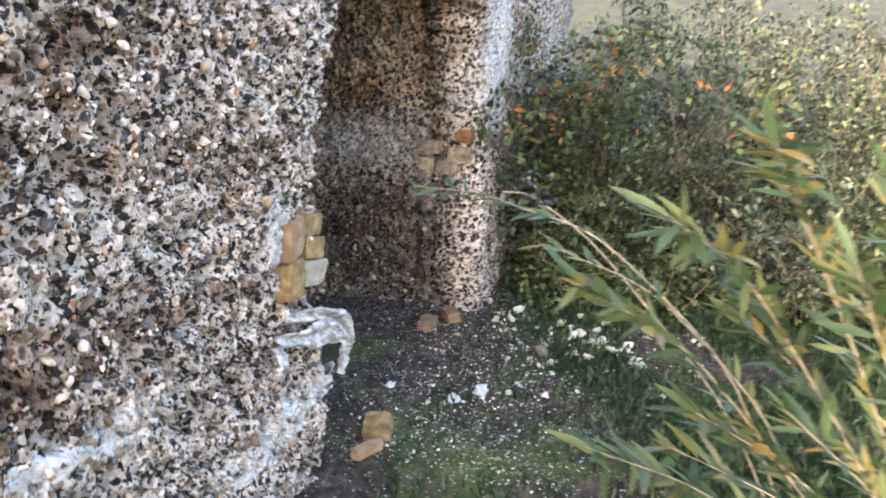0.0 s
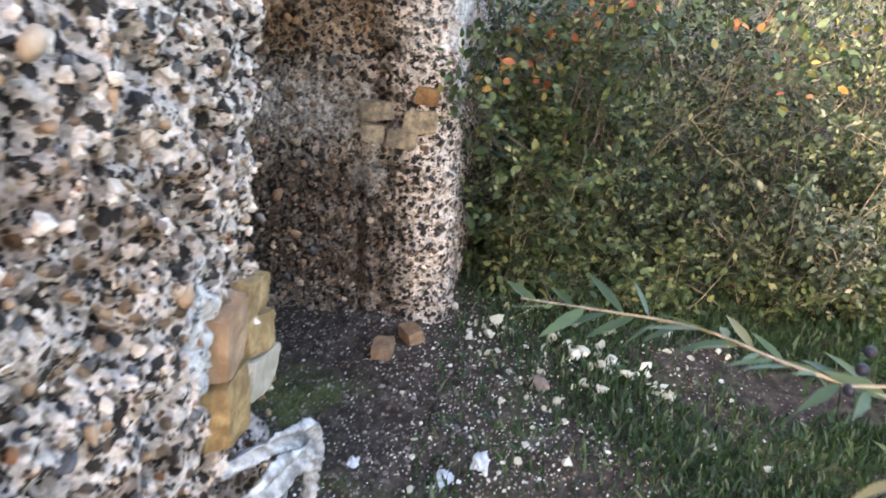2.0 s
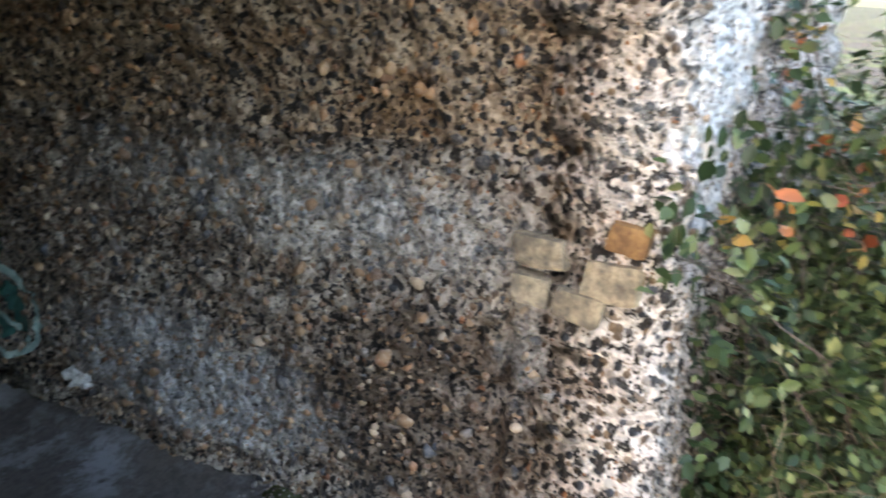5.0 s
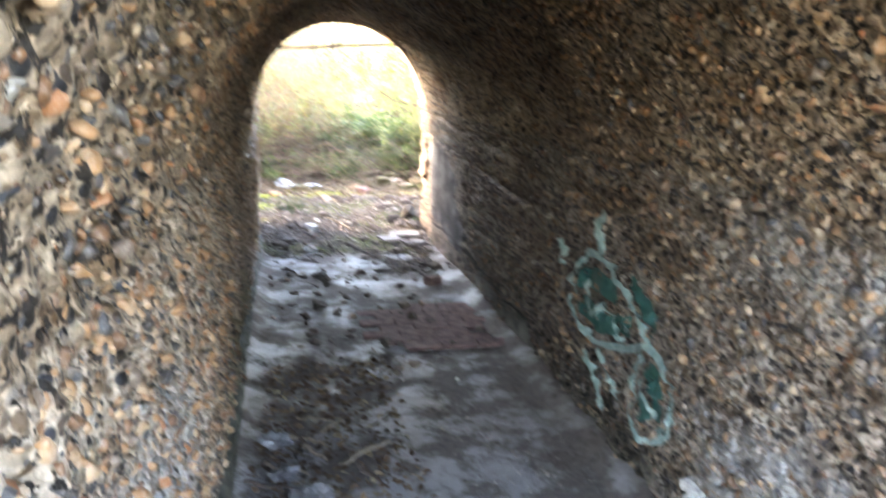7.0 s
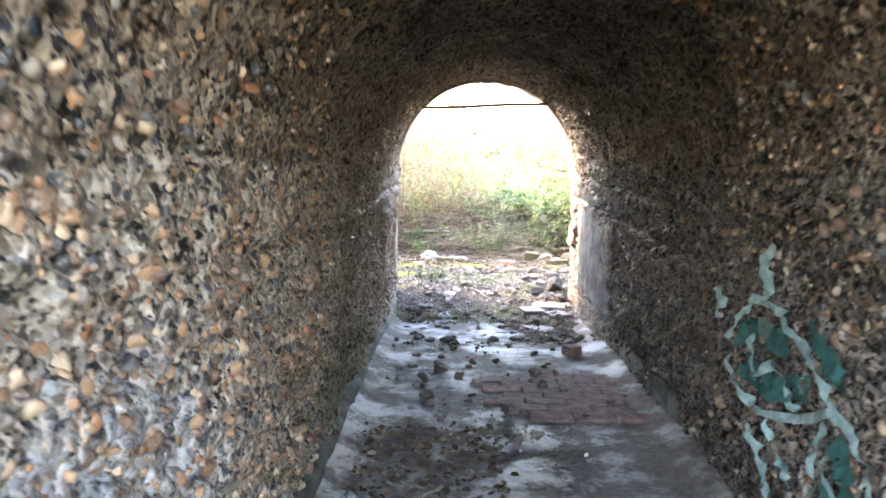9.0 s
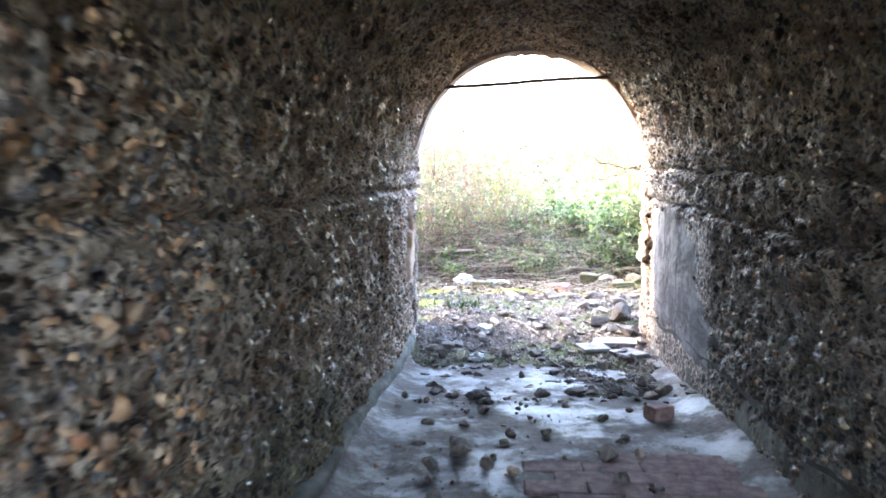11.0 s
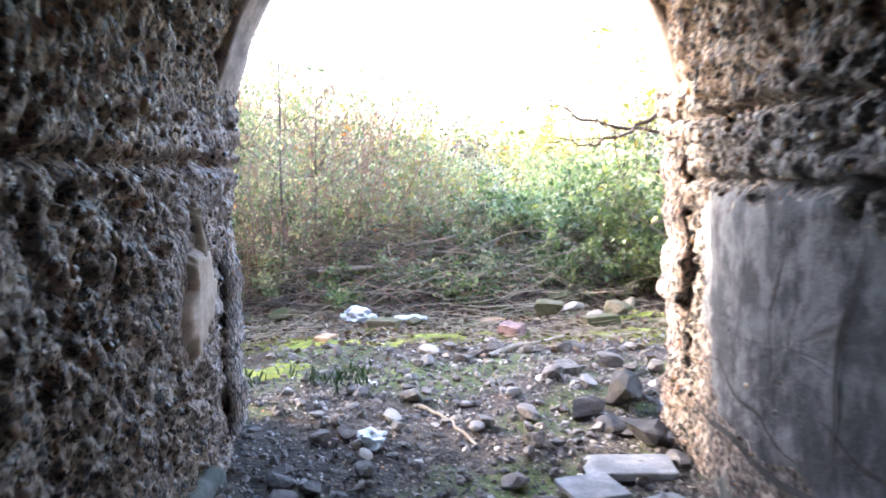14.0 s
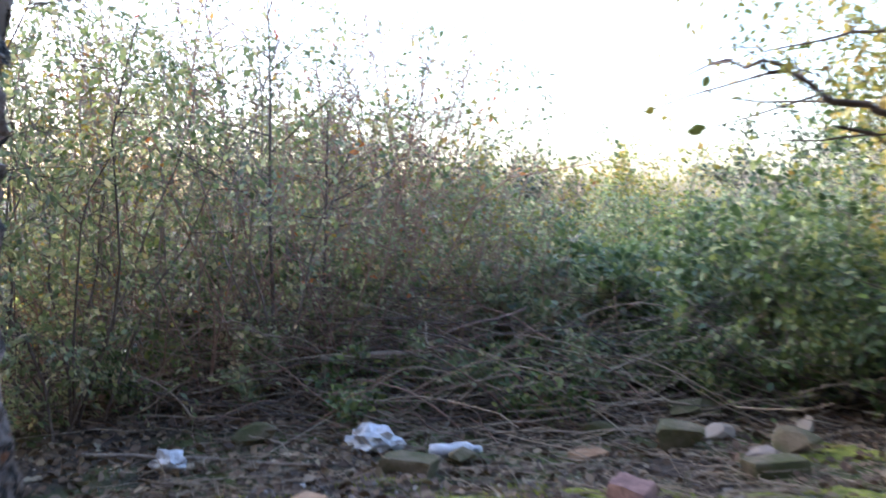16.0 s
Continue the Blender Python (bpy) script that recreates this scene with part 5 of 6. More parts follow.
# hedge bank outside the entrance
k = 0
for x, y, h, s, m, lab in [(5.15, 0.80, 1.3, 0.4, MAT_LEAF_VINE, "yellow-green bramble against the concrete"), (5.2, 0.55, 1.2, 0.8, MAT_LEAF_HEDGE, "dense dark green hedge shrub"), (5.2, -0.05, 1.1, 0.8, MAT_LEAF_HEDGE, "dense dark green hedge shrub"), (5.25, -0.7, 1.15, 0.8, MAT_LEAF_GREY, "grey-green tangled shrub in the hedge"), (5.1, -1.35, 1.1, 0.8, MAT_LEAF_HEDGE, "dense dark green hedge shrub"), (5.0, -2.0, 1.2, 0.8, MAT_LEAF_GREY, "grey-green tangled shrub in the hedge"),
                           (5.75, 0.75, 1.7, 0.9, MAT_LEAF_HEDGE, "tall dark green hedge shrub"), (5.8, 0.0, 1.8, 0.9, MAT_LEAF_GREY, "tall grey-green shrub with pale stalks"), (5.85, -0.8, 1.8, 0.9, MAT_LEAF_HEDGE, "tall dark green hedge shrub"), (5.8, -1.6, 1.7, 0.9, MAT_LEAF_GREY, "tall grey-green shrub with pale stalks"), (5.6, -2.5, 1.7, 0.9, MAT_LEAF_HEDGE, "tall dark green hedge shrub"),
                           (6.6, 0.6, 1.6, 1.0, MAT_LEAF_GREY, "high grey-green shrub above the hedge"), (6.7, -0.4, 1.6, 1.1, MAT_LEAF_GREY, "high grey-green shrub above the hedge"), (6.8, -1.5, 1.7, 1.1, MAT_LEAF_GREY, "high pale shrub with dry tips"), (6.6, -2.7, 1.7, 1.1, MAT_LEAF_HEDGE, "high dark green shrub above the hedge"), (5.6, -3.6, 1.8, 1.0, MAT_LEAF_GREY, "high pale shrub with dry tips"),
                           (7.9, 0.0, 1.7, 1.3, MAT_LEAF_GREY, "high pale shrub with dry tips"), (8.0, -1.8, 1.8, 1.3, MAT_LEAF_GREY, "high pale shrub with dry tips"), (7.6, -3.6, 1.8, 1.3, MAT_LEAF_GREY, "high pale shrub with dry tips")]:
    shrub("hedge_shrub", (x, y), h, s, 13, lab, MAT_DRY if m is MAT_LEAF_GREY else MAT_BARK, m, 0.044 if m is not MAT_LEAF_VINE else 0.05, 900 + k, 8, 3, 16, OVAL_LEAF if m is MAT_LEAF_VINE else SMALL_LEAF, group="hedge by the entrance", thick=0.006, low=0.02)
    k += 1
# climber with red and orange leaves over the wall's end
shrub("climber", (5.2, 0.60), 1.66, 0.5, 16, "climbing vine with green, orange and red autumn leaves", MAT_BARK, MAT_LEAF_VINE, 0.052, 950, 8, 3, 4, OVAL_LEAF, "climber", thick=0.006, low=0.78, extra=(MAT_LEAF_RED, 0.14))
shrub("climber", (6.1, -0.5), 2.0, 0.8, 9, "dark green climbing vine in the hedge", MAT_BARK, MAT_LEAF_VINE, 0.045, 951, 8, 3, 3, OVAL_LEAF, "climber", thick=0.006, low=0.6)
for c, (x, y, h, s) in enumerate([(4.93, 0.86, 0.75, 0.25), (4.88, 0.62, 0.5, 0.5), (4.95, 0.15, 0.45, 0.5), (5.0, -0.35, 0.5, 0.5), (5.1, -0.9, 0.5, 0.5), (5.02, 0.72, 1.0, 0.3)]):
    shrub("hedge_bramble", (x, y), h, s, 8, "low yellow-green bramble at the foot of the hedge", MAT_DRY, MAT_LEAF_VINE, 0.042, 960 + c, 7, 3, 6, OVAL_LEAF, "bramble", "brambles by the entrance", thick=0.004, low=0.05)


def blades(name, n, x0, x1, y0, y1, ln, mat, label, density, category="grass"):
    x, y = rng.uniform(x0, x1, n), rng.uniform(y0, y1, n)
    ok = density(x, y) > rng.uniform(0, 1, n)
    x, y = x[ok], y[ok]
    at = np.stack([x, y, ground_top(x, y) - 0.004], -1)
    h = Heap()
    v = np.array([(0, 0.09, 0), (0, -0.09, 0), (0.6, -0.07, 0), (0.6, 0.07, 0), (1, 0, -0.1)])
    leaves(h, at, np.broadcast_to(np.array([0, 0, 1.0]), at.shape), ln, (v, np.array([(0, 1, 2), (0, 2, 3), (3, 2, 4)])), rng, 0.55)
    return tagged(h.make(name, mat), label, category, kind="stuff")


patchy = lambda x, y: smooth01(fbm(np.stack([x, y, x * 0], -1), 1.6), -1.1, -0.05)
blades("grass", 85000, 2.2, 5.4, -2.6, 1.1, 0.06, MAT_GRASS, "short dark green grass and weeds", lambda x, y: patchy(x, y) * (0.12 + 0.88 * smooth01(-y + (x - 3.9) * 0.55, -0.80, -0.05)))
blades("long_grass", 1100, 1.0, 5.0, -2.6, -0.25, 0.11, MAT_GRASS, "long rough grass on the bank", lambda x, y: smooth01(-y, 0.1, 0.7))
MAT_MOSS = leaf_mat("yellow_green_moss", [(0.0, (0.16, 0.19, 0.03)), (0.6, (0.28, 0.30, 0.05)), (1.0, (0.36, 0.34, 0.08))], 0.2, 0.9)
blades("moss", 34000, 2.4, 5.4, 9.6, 11.1, 0.026, MAT_MOSS, "yellow-green moss cushions on the grit", lambda x, y: np.exp(-((y - 10.55 + 0.12 * np.sin(3 * x)) / 0.17) ** 2) * smooth01(fbm(np.stack([x, y, x * 0], -1), 2.5), -0.5, 0.3), "moss")
MAT_MOSS_MAT = plain("moss_cushion", (0.13, 0.15, 0.025), (0.27, 0.28, 0.05), 18.0, 0.95, 0.012, fine=160.0)
gm = np.random.default_rng(12)
for x, y, rx, ry in [(3.0, 10.35, 0.45, 0.12), (3.5, 10.55, 0.35, 0.09), (4.0, 10.75, 0.22, 0.07), (4.55, 10.72, 0.40, 0.11), (5.0, 10.8, 0.35, 0.12), (2.8, 9.85, 0.22, 0.18), (4.95, 11.2, 0.25, 0.12)]:
    na, nr = 40, 9
    ang = np.linspace(0, 2 * math.pi, na, endpoint=False)
    rad = 1 + 0.25 * np.sin(3 * ang + gm.uniform(0, 6)) + 0.2 * np.sin(5 * ang + gm.uniform(0, 6)) + 0.1 * gm.normal(size=na)
    t = np.linspace(0, 1, nr)[:, None]
    X, Y = (x + rx * t * (rad * np.cos(ang))[None]).ravel(), (y + ry * t * (rad * np.sin(ang))[None]).ravel()
    p = np.stack([X, Y, X * 0], -1)
    under = ground_z(X, Y) + 0.035 * fbm(p, 1.3) + 0.018 * fbm(p, 7.0)
    p[:, 2] = under + 0.022 * (1 - np.repeat(t, na, 1).ravel() ** 2) - 0.006 + 0.010 * fbm(p, 16.0)
    i = np.arange(nr * na).reshape(nr, na)
    j = np.roll(i, -1, axis=1)
    tagged(mesh("moss_patch", p, np.stack([i[:-1], i[1:], j[1:], j[:-1]], -1).reshape(-1, 4), MAT_MOSS_MAT), "low yellow-green moss cushion on the grit", "moss", "moss outside")
blades("grass_tufts", 1500, 2.7, 3.3, 9.2, 10.4, 0.06, MAT_GRASS, "small bright grass tufts by the mouth", lambda x, y: smooth01(fbm(np.stack([x, y, x * 0], -1), 3.0), 0.0, 0.5))


def spray(name, at, stems, label, leaf, size, category, seed, berries=0):
    """A few long shoots with willow-like leaves; stems: lists of points from the root at."""
    root = empty(name, at, label, category)
    o = np.array(at)
    gen = np.random.default_rng(seed)
    crown = Heap()
    for pts, step in stems:
        p = np.array(pts, float) - o
        t = np.linspace(0, len(p) - 1, 5 * len(p))
        i = np.clip(t.astype(int), 0, len(p) - 2)
        q = p[i] * (1 - (t - i)[:, None]) + p[i + 1] * (t - i)[:, None]
        for _ in range(3):
            q[1:-1] = (q[:-2] + 2 * q[1:-1] + q[2:]) / 4
        v, f = tube(q, np.linspace(0.004, 0.0012, len(q)), 5)
        mesh("shoot", v, f, MAT_DRY, root)
        if step:
            total = np.linalg.norm(np.diff(q, axis=0), axis=1).sum()
            m = max(int(total / step), 3)
            w = np.linspace(0.35, 0.995, m) * (len(q) - 1)
            j = np.clip(w.astype(int), 0, len(q) - 2)
            at_p = q[j] + (q[j + 1] - q[j]) * (w - j)[:, None]
            d = q[j + 1] - q[j]
            d /= np.linalg.norm(d, axis=1)[:, None]
            side = np.cross(d, np.array([0, 0, 1.0])) * np.where(np.arange(m) % 2, 1, -1)[:, None]
            leaves(crown, at_p, d * 0.8 + side * 0.8 + np.array([0, 0, -0.1]), size, LONG_LEAF, gen, 0.28)
    crown.make("foliage", leaf, root)
    if berries:
        e = o * 0 + np.array(stems[0][0][-2]) - o
        for b in range(berries):
            c = e + gen.normal(0, 0.028, 3)
            mesh("berry", BALL2[0] * 0.007 + c, BALL2[1], MAT_BERRY, root)
    return root


gw = gz(1.75, -0.75)
spray("willow_sapling", (1.75, -0.75, gw), [([(1.75, -0.75, gw), (1.6, -0.45, 1.0), (1.42, -0.05, 1.55), (1.30, 0.16, 1.70)], 0.020), ([(1.75, -0.75, gw), (1.7, -0.5, 1.1), (1.45, -0.12, 1.7), (1.30, 0.02, 1.83)], 0.020), ([(1.75, -0.75, gw), (1.75, -0.5, 1.2), (1.55, -0.2, 1.8), (1.38, -0.12, 1.95)], 0.022),
                                               ([(1.75, -0.75, gw), (1.6, -0.5, 0.9), (1.45, -0.1, 1.25), (1.28, 0.12, 1.40)], 0.022), ([(1.75, -0.75, gw), (1.7, -0.6, 0.9), (1.5, -0.25, 1.3), (1.38, -0.06, 1.45)], 0.022), ([(1.75, -0.75, gw), (1.8, -0.6, 1.0), (1.65, -0.3, 1.4), (1.5, -0.12, 1.6)], 0.024),
                                               ([(1.75, -0.75, gw), (1.8, -0.7, 1.1), (1.7, -0.45, 1.6), (1.55, -0.35, 1.85)], 0.024), ([(1.75, -0.75, gw), (1.65, -0.6, 0.7), (1.5, -0.3, 1.0), (1.35, 0.02, 1.15)], 0.024), ([(1.75, -0.75, gw), (1.7, -0.6, 0.8), (1.6, -0.3, 1.15), (1.5, -0.02, 1.3)], 0.03), ([(1.75, -0.75, gw), (1.6, -0.65, 0.9), (1.45, -0.4, 1.3), (1.35, -0.2, 1.5)], 0.03), ([(1.75, -0.75, gw), (1.65, -0.6, 1.1), (1.5, -0.35, 1.6), (1.42, -0.28, 1.75)], 0.03), ([(1.75, -0.75, gw), (1.7, -0.55, 0.7), (1.55, -0.2, 0.95), (1.45, 0.05, 1.02)], 0.03)],
      "young willow sapling with narrow green and yellowing leaves", MAT_LEAF_WILLOW, 0.10, "sapling", 31)
gw = gz(2.05, -0.55)
spray("willow_shoot", (2.05, -0.55, gw), [([(2.05, -0.55, gw), (2.0, -0.2, 1.1), (1.9, 0.2, 1.58), (1.85, 0.36, 1.70), (1.84, 0.42, 1.70)], 0.0), ([(2.05, -0.55, gw), (2.05, -0.2, 1.2), (1.98, 0.2, 1.58), (2.0, 0.42, 1.62), (2.06, 0.52, 1.63), (2.10, 0.74, 1.62)], 0.045), ([(2.05, -0.55, gw), (2.0, -0.3, 1.1), (1.9, 0.05, 1.48), (1.9, 0.32, 1.56)], 0.05)],
      "long willow shoot with paired leaves and dark berries", MAT_LEAF_WILLOW, 0.075, "sapling", 32, 18)

# ---- thicket outside the far mouth ----
k = 0
gt = np.random.default_rng(77)
for x, y, h in [(1.3, 12.3, 2.35), (1.9, 12.0, 2.25), (2.5, 12.3, 2.3), (3.0, 12.6, 2.0), (3.4, 12.9, 1.6), (0.6, 12.0, 2.4), (0.9, 13.2, 2.9), (1.7, 13.4, 2.95), (2.4, 13.6, 2.7), (3.1, 13.8, 2.1), (0.0, 13.4, 2.6), (-0.8, 12.4, 2.4)]:
    shrub("twiggy_shrub", (x, y), h, 0.9, 11, "brown twiggy shrub with sparse green and yellow leaves", MAT_RED_TWIG if k % 3 == 0 else MAT_TWIG, MAT_LEAF_THICKET if k % 4 else MAT_LEAF_YELLOW, 0.04, 1000 + k, 9, 4, 6, SMALL_LEAF, group="thicket outside", thick=0.007, rough=0.28, low=0.1, extra=(MAT_LEAF_RED, 0.05))
    k += 1
for x, y, h, s in [(3.9, 12.6, 0.75, 0.9), (4.5, 12.9, 0.85, 0.9), (5.1, 12.7, 0.8, 0.9), (5.7, 12.9, 0.95, 0.9), (4.1, 13.8, 0.95, 1.0), (4.9, 14.0, 1.0, 1.0), (5.8, 14.2, 1.1, 1.0), (3.4, 14.6, 1.1, 1.0), (4.4, 15.4, 1.1, 1.2), (5.6, 15.6, 1.2, 1.2), (6.9, 14.4, 1.4, 1.2), (2.2, 15.0, 1.6, 1.2), (0.6, 15.2, 2.2, 1.3), (-1.2, 14.6, 2.6, 1.4), (3.3, 16.6, 1.3, 1.3), (4.8, 17.2, 1.2, 1.3), (6.5, 16.8, 1.5, 1.3), (1.2, 17.0, 2.0, 1.4), (1.0, 12.5, 0.9, 0.8), (1.9, 12.8, 0.9, 0.8), (0.3, 11.6, 1.0, 0.8), (2.6, 13.0, 0.9, 0.8)]:
    shrub("green_shrub", (x, y), h, s, 11, "low leafy green bramble shrub", MAT_BARK, MAT_LEAF_BRAMBLE if k % 2 else MAT_LEAF_THICKET, 0.05, 1100 + k, 8, 4, 9, OVAL_LEAF if y < 13.5 else SMALL_LEAF, group="brambles outside", thick=0.006, low=0.05)
    k += 1
for x, y, h in [(1.9, 11.75, 0.45), (2.35, 11.9, 0.5), (2.9, 11.8, 0.4), (3.35, 11.95, 0.45), (3.75, 11.85, 0.4), (4.2, 12.0, 0.5), (4.65, 11.9, 0.45), (5.1, 12.0, 0.55), (5.5, 11.7, 0.5), (2.6, 12.2, 0.6), (4.4, 12.35, 0.6), (5.3, 12.4, 0.65)]:
    shrub("bramble_tuft", (x, y), h, 0.55, 7, "low bramble tuft growing through dead brushwood", MAT_DRY, MAT_LEAF_THICKET if k % 2 else MAT_LEAF_BRAMBLE, 0.04, 1160 + k, 6, 3, 6, OVAL_LEAF, group="bramble tufts outside", thick=0.004, low=0.1)
    k += 1
for x, y, h in [(-3.5, 17, 3.2), (-1.5, 18.5, 3.2), (0.3, 20, 3.0), (2.2, 21, 2.0), (4.0, 22, 1.8), (5.8, 21, 1.8), (7.6, 20, 2.2), (9.5, 19, 3.0), (11.5, 18, 3.6), (-6, 17, 3.8), (-9, 18, 4.4), (-4, 24, 4.2), (0, 27, 3.4), (4, 29, 2.6), (8, 28, 2.8), (12, 26, 4.4), (16, 24, 5.0), (-9, 26, 5.0), (-14, 24, 5.5)]:
    shrub("far_shrub", (x, y), h, 2.2, 14, "distant grey-green scrub tree", MAT_TWIG, MAT_LEAF_GREY if k % 3 else MAT_LEAF_YELLOW, 0.09, 1200 + k, 9, 4, 7, SMALL_LEAF, "scrub tree", "far scrub", 0.014, low=0.05)
    k += 1
# Shrubs added mostly out of view to keep low sun off the east jamb.
for x, y, h in [(1.5, 10.7, 2.2), (0.7, 10.1, 2.4), (1.75, 11.4, 1.8), (-0.3, 10.9, 2.7), (0.2, 10.5, 2.5), (-1.0, 11.3, 2.9), (0.9, 11.2, 2.3), (-1.5, 10.7, 2.9)]:
    shrub("sun_screen_shrub", (x, y), h, 0.8, 11, "leafy shrub close to the concrete face, mostly unseen, added to screen low sun", MAT_BARK, MAT_LEAF_THICKET, 0.037, 1250 + k, 9, 4, 12, SMALL_LEAF, group="thicket outside", thick=0.008, low=0.05)
    k += 1
for x, y, h in [(2.2, 11.9, 1.5), (2.8, 12.2, 1.6), (3.3, 12.3, 1.2), (1.6, 12.2, 1.6), (3.8, 12.4, 0.9), (2.9, 13.2, 1.9), (3.7, 13.3, 1.5), (2.0, 13.0, 2.0)]:
    shrub("bare_shrub", (x, y), h, 0.7, 9, "bare reddish shrub with many fine twigs", MAT_RED_TWIG, MAT_LEAF_THICKET, 0.03, 1270 + k, 9, 3, 1, SMALL_LEAF, group="bare shrubs outside", thick=0.006, rough=0.22, low=0.15)
    k += 1
for c, (x, y, h) in enumerate([(2.5, 12.8, 2.7), (2.1, 12.6, 2.8), (2.85, 13.0, 2.5), (1.5, 12.9, 3.0), (3.1, 13.4, 2.4)]):
    shrub("tall_bare_shrub", (x, y), h, 0.6, 4, "tall thin bare shrub standing above the thicket", MAT_RED_TWIG, MAT_LEAF_THICKET, 0.03, 1490 + c, 12, 4, 1, SMALL_LEAF, group="bare shrubs outside", thick=0.010, rough=0.2, low=0.35)
gen = np.random.default_rng(91)
for c in range(16):
    x, y = gen.uniform(1.6, 4.4), gen.uniform(11.5, 12.1)
    cane = empty("bramble_cane", (x, y, gz(x, y)), "pale arching dead bramble cane", "cane", "dead canes outside")
    a, ln = gen.uniform(-1, 1) * 2.2, gen.uniform(0.5, 1.2)
    t = np.linspace(0, 1, 12)[:, None]
    p = t * np.array([[math.sin(a), -0.25 * math.cos(a), 0]]) * ln + np.array([[0, 0, 1.0]]) * (ln * gen.uniform(0.6, 1.3) * t * (1.25 - t))
    p += 0.02 * np.cumsum(gen.normal(0, 0.4, p.shape), axis=0) * t
    v, f = tube(p, np.linspace(0.006, 0.002, 12), 5)
    mesh("stem", v, f, MAT_DRY if c % 3 else MAT_RED_TWIG, cane)
# two thin upright saplings
for x, y, h, lx in [(2.50, 12.0, 2.6, -0.02), (2.68, 12.3, 2.2, -0.01)]:
    shrub("thin_sapling", (x, y), h, 0.06, 1, "thin upright bare sapling", MAT_BARK, MAT_LEAF_THICKET, 0.035, 1300 + k, 12, 2, 2, SMALL_LEAF, "sapling", "bare saplings", 0.013, 0.06, (lx, 0), 0.45)
    k += 1
# tree that leans over the mouth from the east
tree = empty("tree", (5.75, 10.75, gz(5.75, 10.75) - 0.03), "small leaning tree with dark limbs and yellowing leaves", "tree")
gen = np.random.default_rng(55)
o = np.array(tree.location[:])
trunk = wander((0, 0, 0), (-0.12, -0.1, 1), 2.9, 9, gen, 0.12)
v, f = tube(trunk, np.linspace(0.055, 0.02, 9), 8)
mesh("trunk", v, f, MAT_BARK, tree)
crown = Heap()
limbs = [[(5.5, 10.5, 1.3), (4.95, 9.85, 1.22), (4.52, 9.45, 1.11), (4.36, 9.36, 1.02), (4.22, 9.30, 0.96), (4.08, 9.26, 0.98)], [(5.5, 10.5, 0.95), (4.9, 10.0, 1.03), (4.5, 9.75, 1.03), (4.23, 9.68, 1.08), (4.1, 9.7, 1.15), (3.98, 9.75, 1.18)], [(5.6, 10.6, 0.75), (5.1, 10.0, 0.88), (4.75, 9.75, 0.84), (4.5, 9.65, 0.86)],
         [(5.6, 10.65, 1.1), (5.3, 10.9, 1.4), (4.95, 11.1, 1.5), (4.6, 11.2, 1.45)], [(5.5, 10.6, 1.8), (5.1, 10.5, 2.1), (4.7, 10.3, 2.25)], [(5.6, 10.7, 0.5), (5.2, 10.4, 0.62), (4.85, 10.1, 0.62), (4.6, 9.9, 0.60)]]
for n_l, pts in enumerate(limbs):
    p = np.array(pts) - o
    t = np.linspace(0, len(p) - 1, 4 * len(p))
    i = np.clip(t.astype(int), 0, len(p) - 2)
    q = p[i] * (1 - (t - i)[:, None]) + p[i + 1] * (t - i)[:, None]
    for _ in range(2):
        q[1:-1] = (q[:-2] + 2 * q[1:-1] + q[2:]) / 4
    q += gen.normal(0, 0.008, q.shape)
    fine = Heap()
    fine.add(*tube(q, np.linspace(0.014, 0.003, len(q)), 6))
    for _ in range(28):
        j = gen.integers(2, len(q))
        tw = wander(q[j], gen.normal(0, 1, 3) + np.array([-0.3, -0.1, 0.45]), gen.uniform(0.12, 0.4), 5, gen, 0.35)
        v, f = tube(tw, np.linspace(0.003, 0.001, 5), 3)
        fine.add(v, f)
        m = int(gen.integers(1, 6)) if j < len(q) * 0.6 else int(gen.integers(0, 2))
        if m:
            leaves(crown, tw[gen.integers(1, 5, m)], gen.normal(0, 1, (m, 3)), 0.035, OVAL_LEAF, gen)
    fine.make("limb", MAT_BARK, tree)
for _ in range(760):
    c = np.array([-0.45, 0.55, 1.75]) + gen.normal(0, 1, 3) * np.array([0.38, 0.45, 0.45])
    if c[2] < 1.05:
        continue
    m = 9
    leaves(crown, c + gen.normal(0, 0.05, (m, 3)), gen.normal(0, 1, (m, 3)), 0.034, OVAL_LEAF, gen)
crown.make("crown", MAT_LEAF_YELLOW, tree)
for x, y, h in [(6.4, 11.9, 2.0), (6.1, 12.6, 1.8), (7.2, 12.6, 2.2), (5.9, 12.0, 1.7)]:
    shrub("yellowing_shrub", (x, y), h, 0.9, 12, "sunlit yellowing shrub with green base", MAT_BARK, MAT_LEAF_YELLOW, 0.045, 1400 + k, 9, 4, 10, SMALL_LEAF, group="yellowing shrubs", thick=0.007, low=0.05)
    k += 1
for c, (x, y, h) in enumerate([(5.15, 11.95, 1.25), (5.5, 12.3, 1.5), (5.6, 11.6, 1.1)]):
    shrub("green_shrub", (x, y), h, 0.8, 12, "leafy green shrub with yellow tips", MAT_TWIG, MAT_LEAF_BRAMBLE, 0.045, 1430 + c, 9, 4, 8, OVAL_LEAF, group="brambles outside", thick=0.006, low=0.05)
shrub("arching_bramble", (4.6, 13.0), 1.5, 0.5, 3, "arching bare bramble stem above the scrub", MAT_BARK, MAT_LEAF_THICKET, 0.03, 1450, 7, 2, 2, SMALL_LEAF, "bramble", "", 0.008, 0.1, (0.25, 0), 0.3, 0.10)


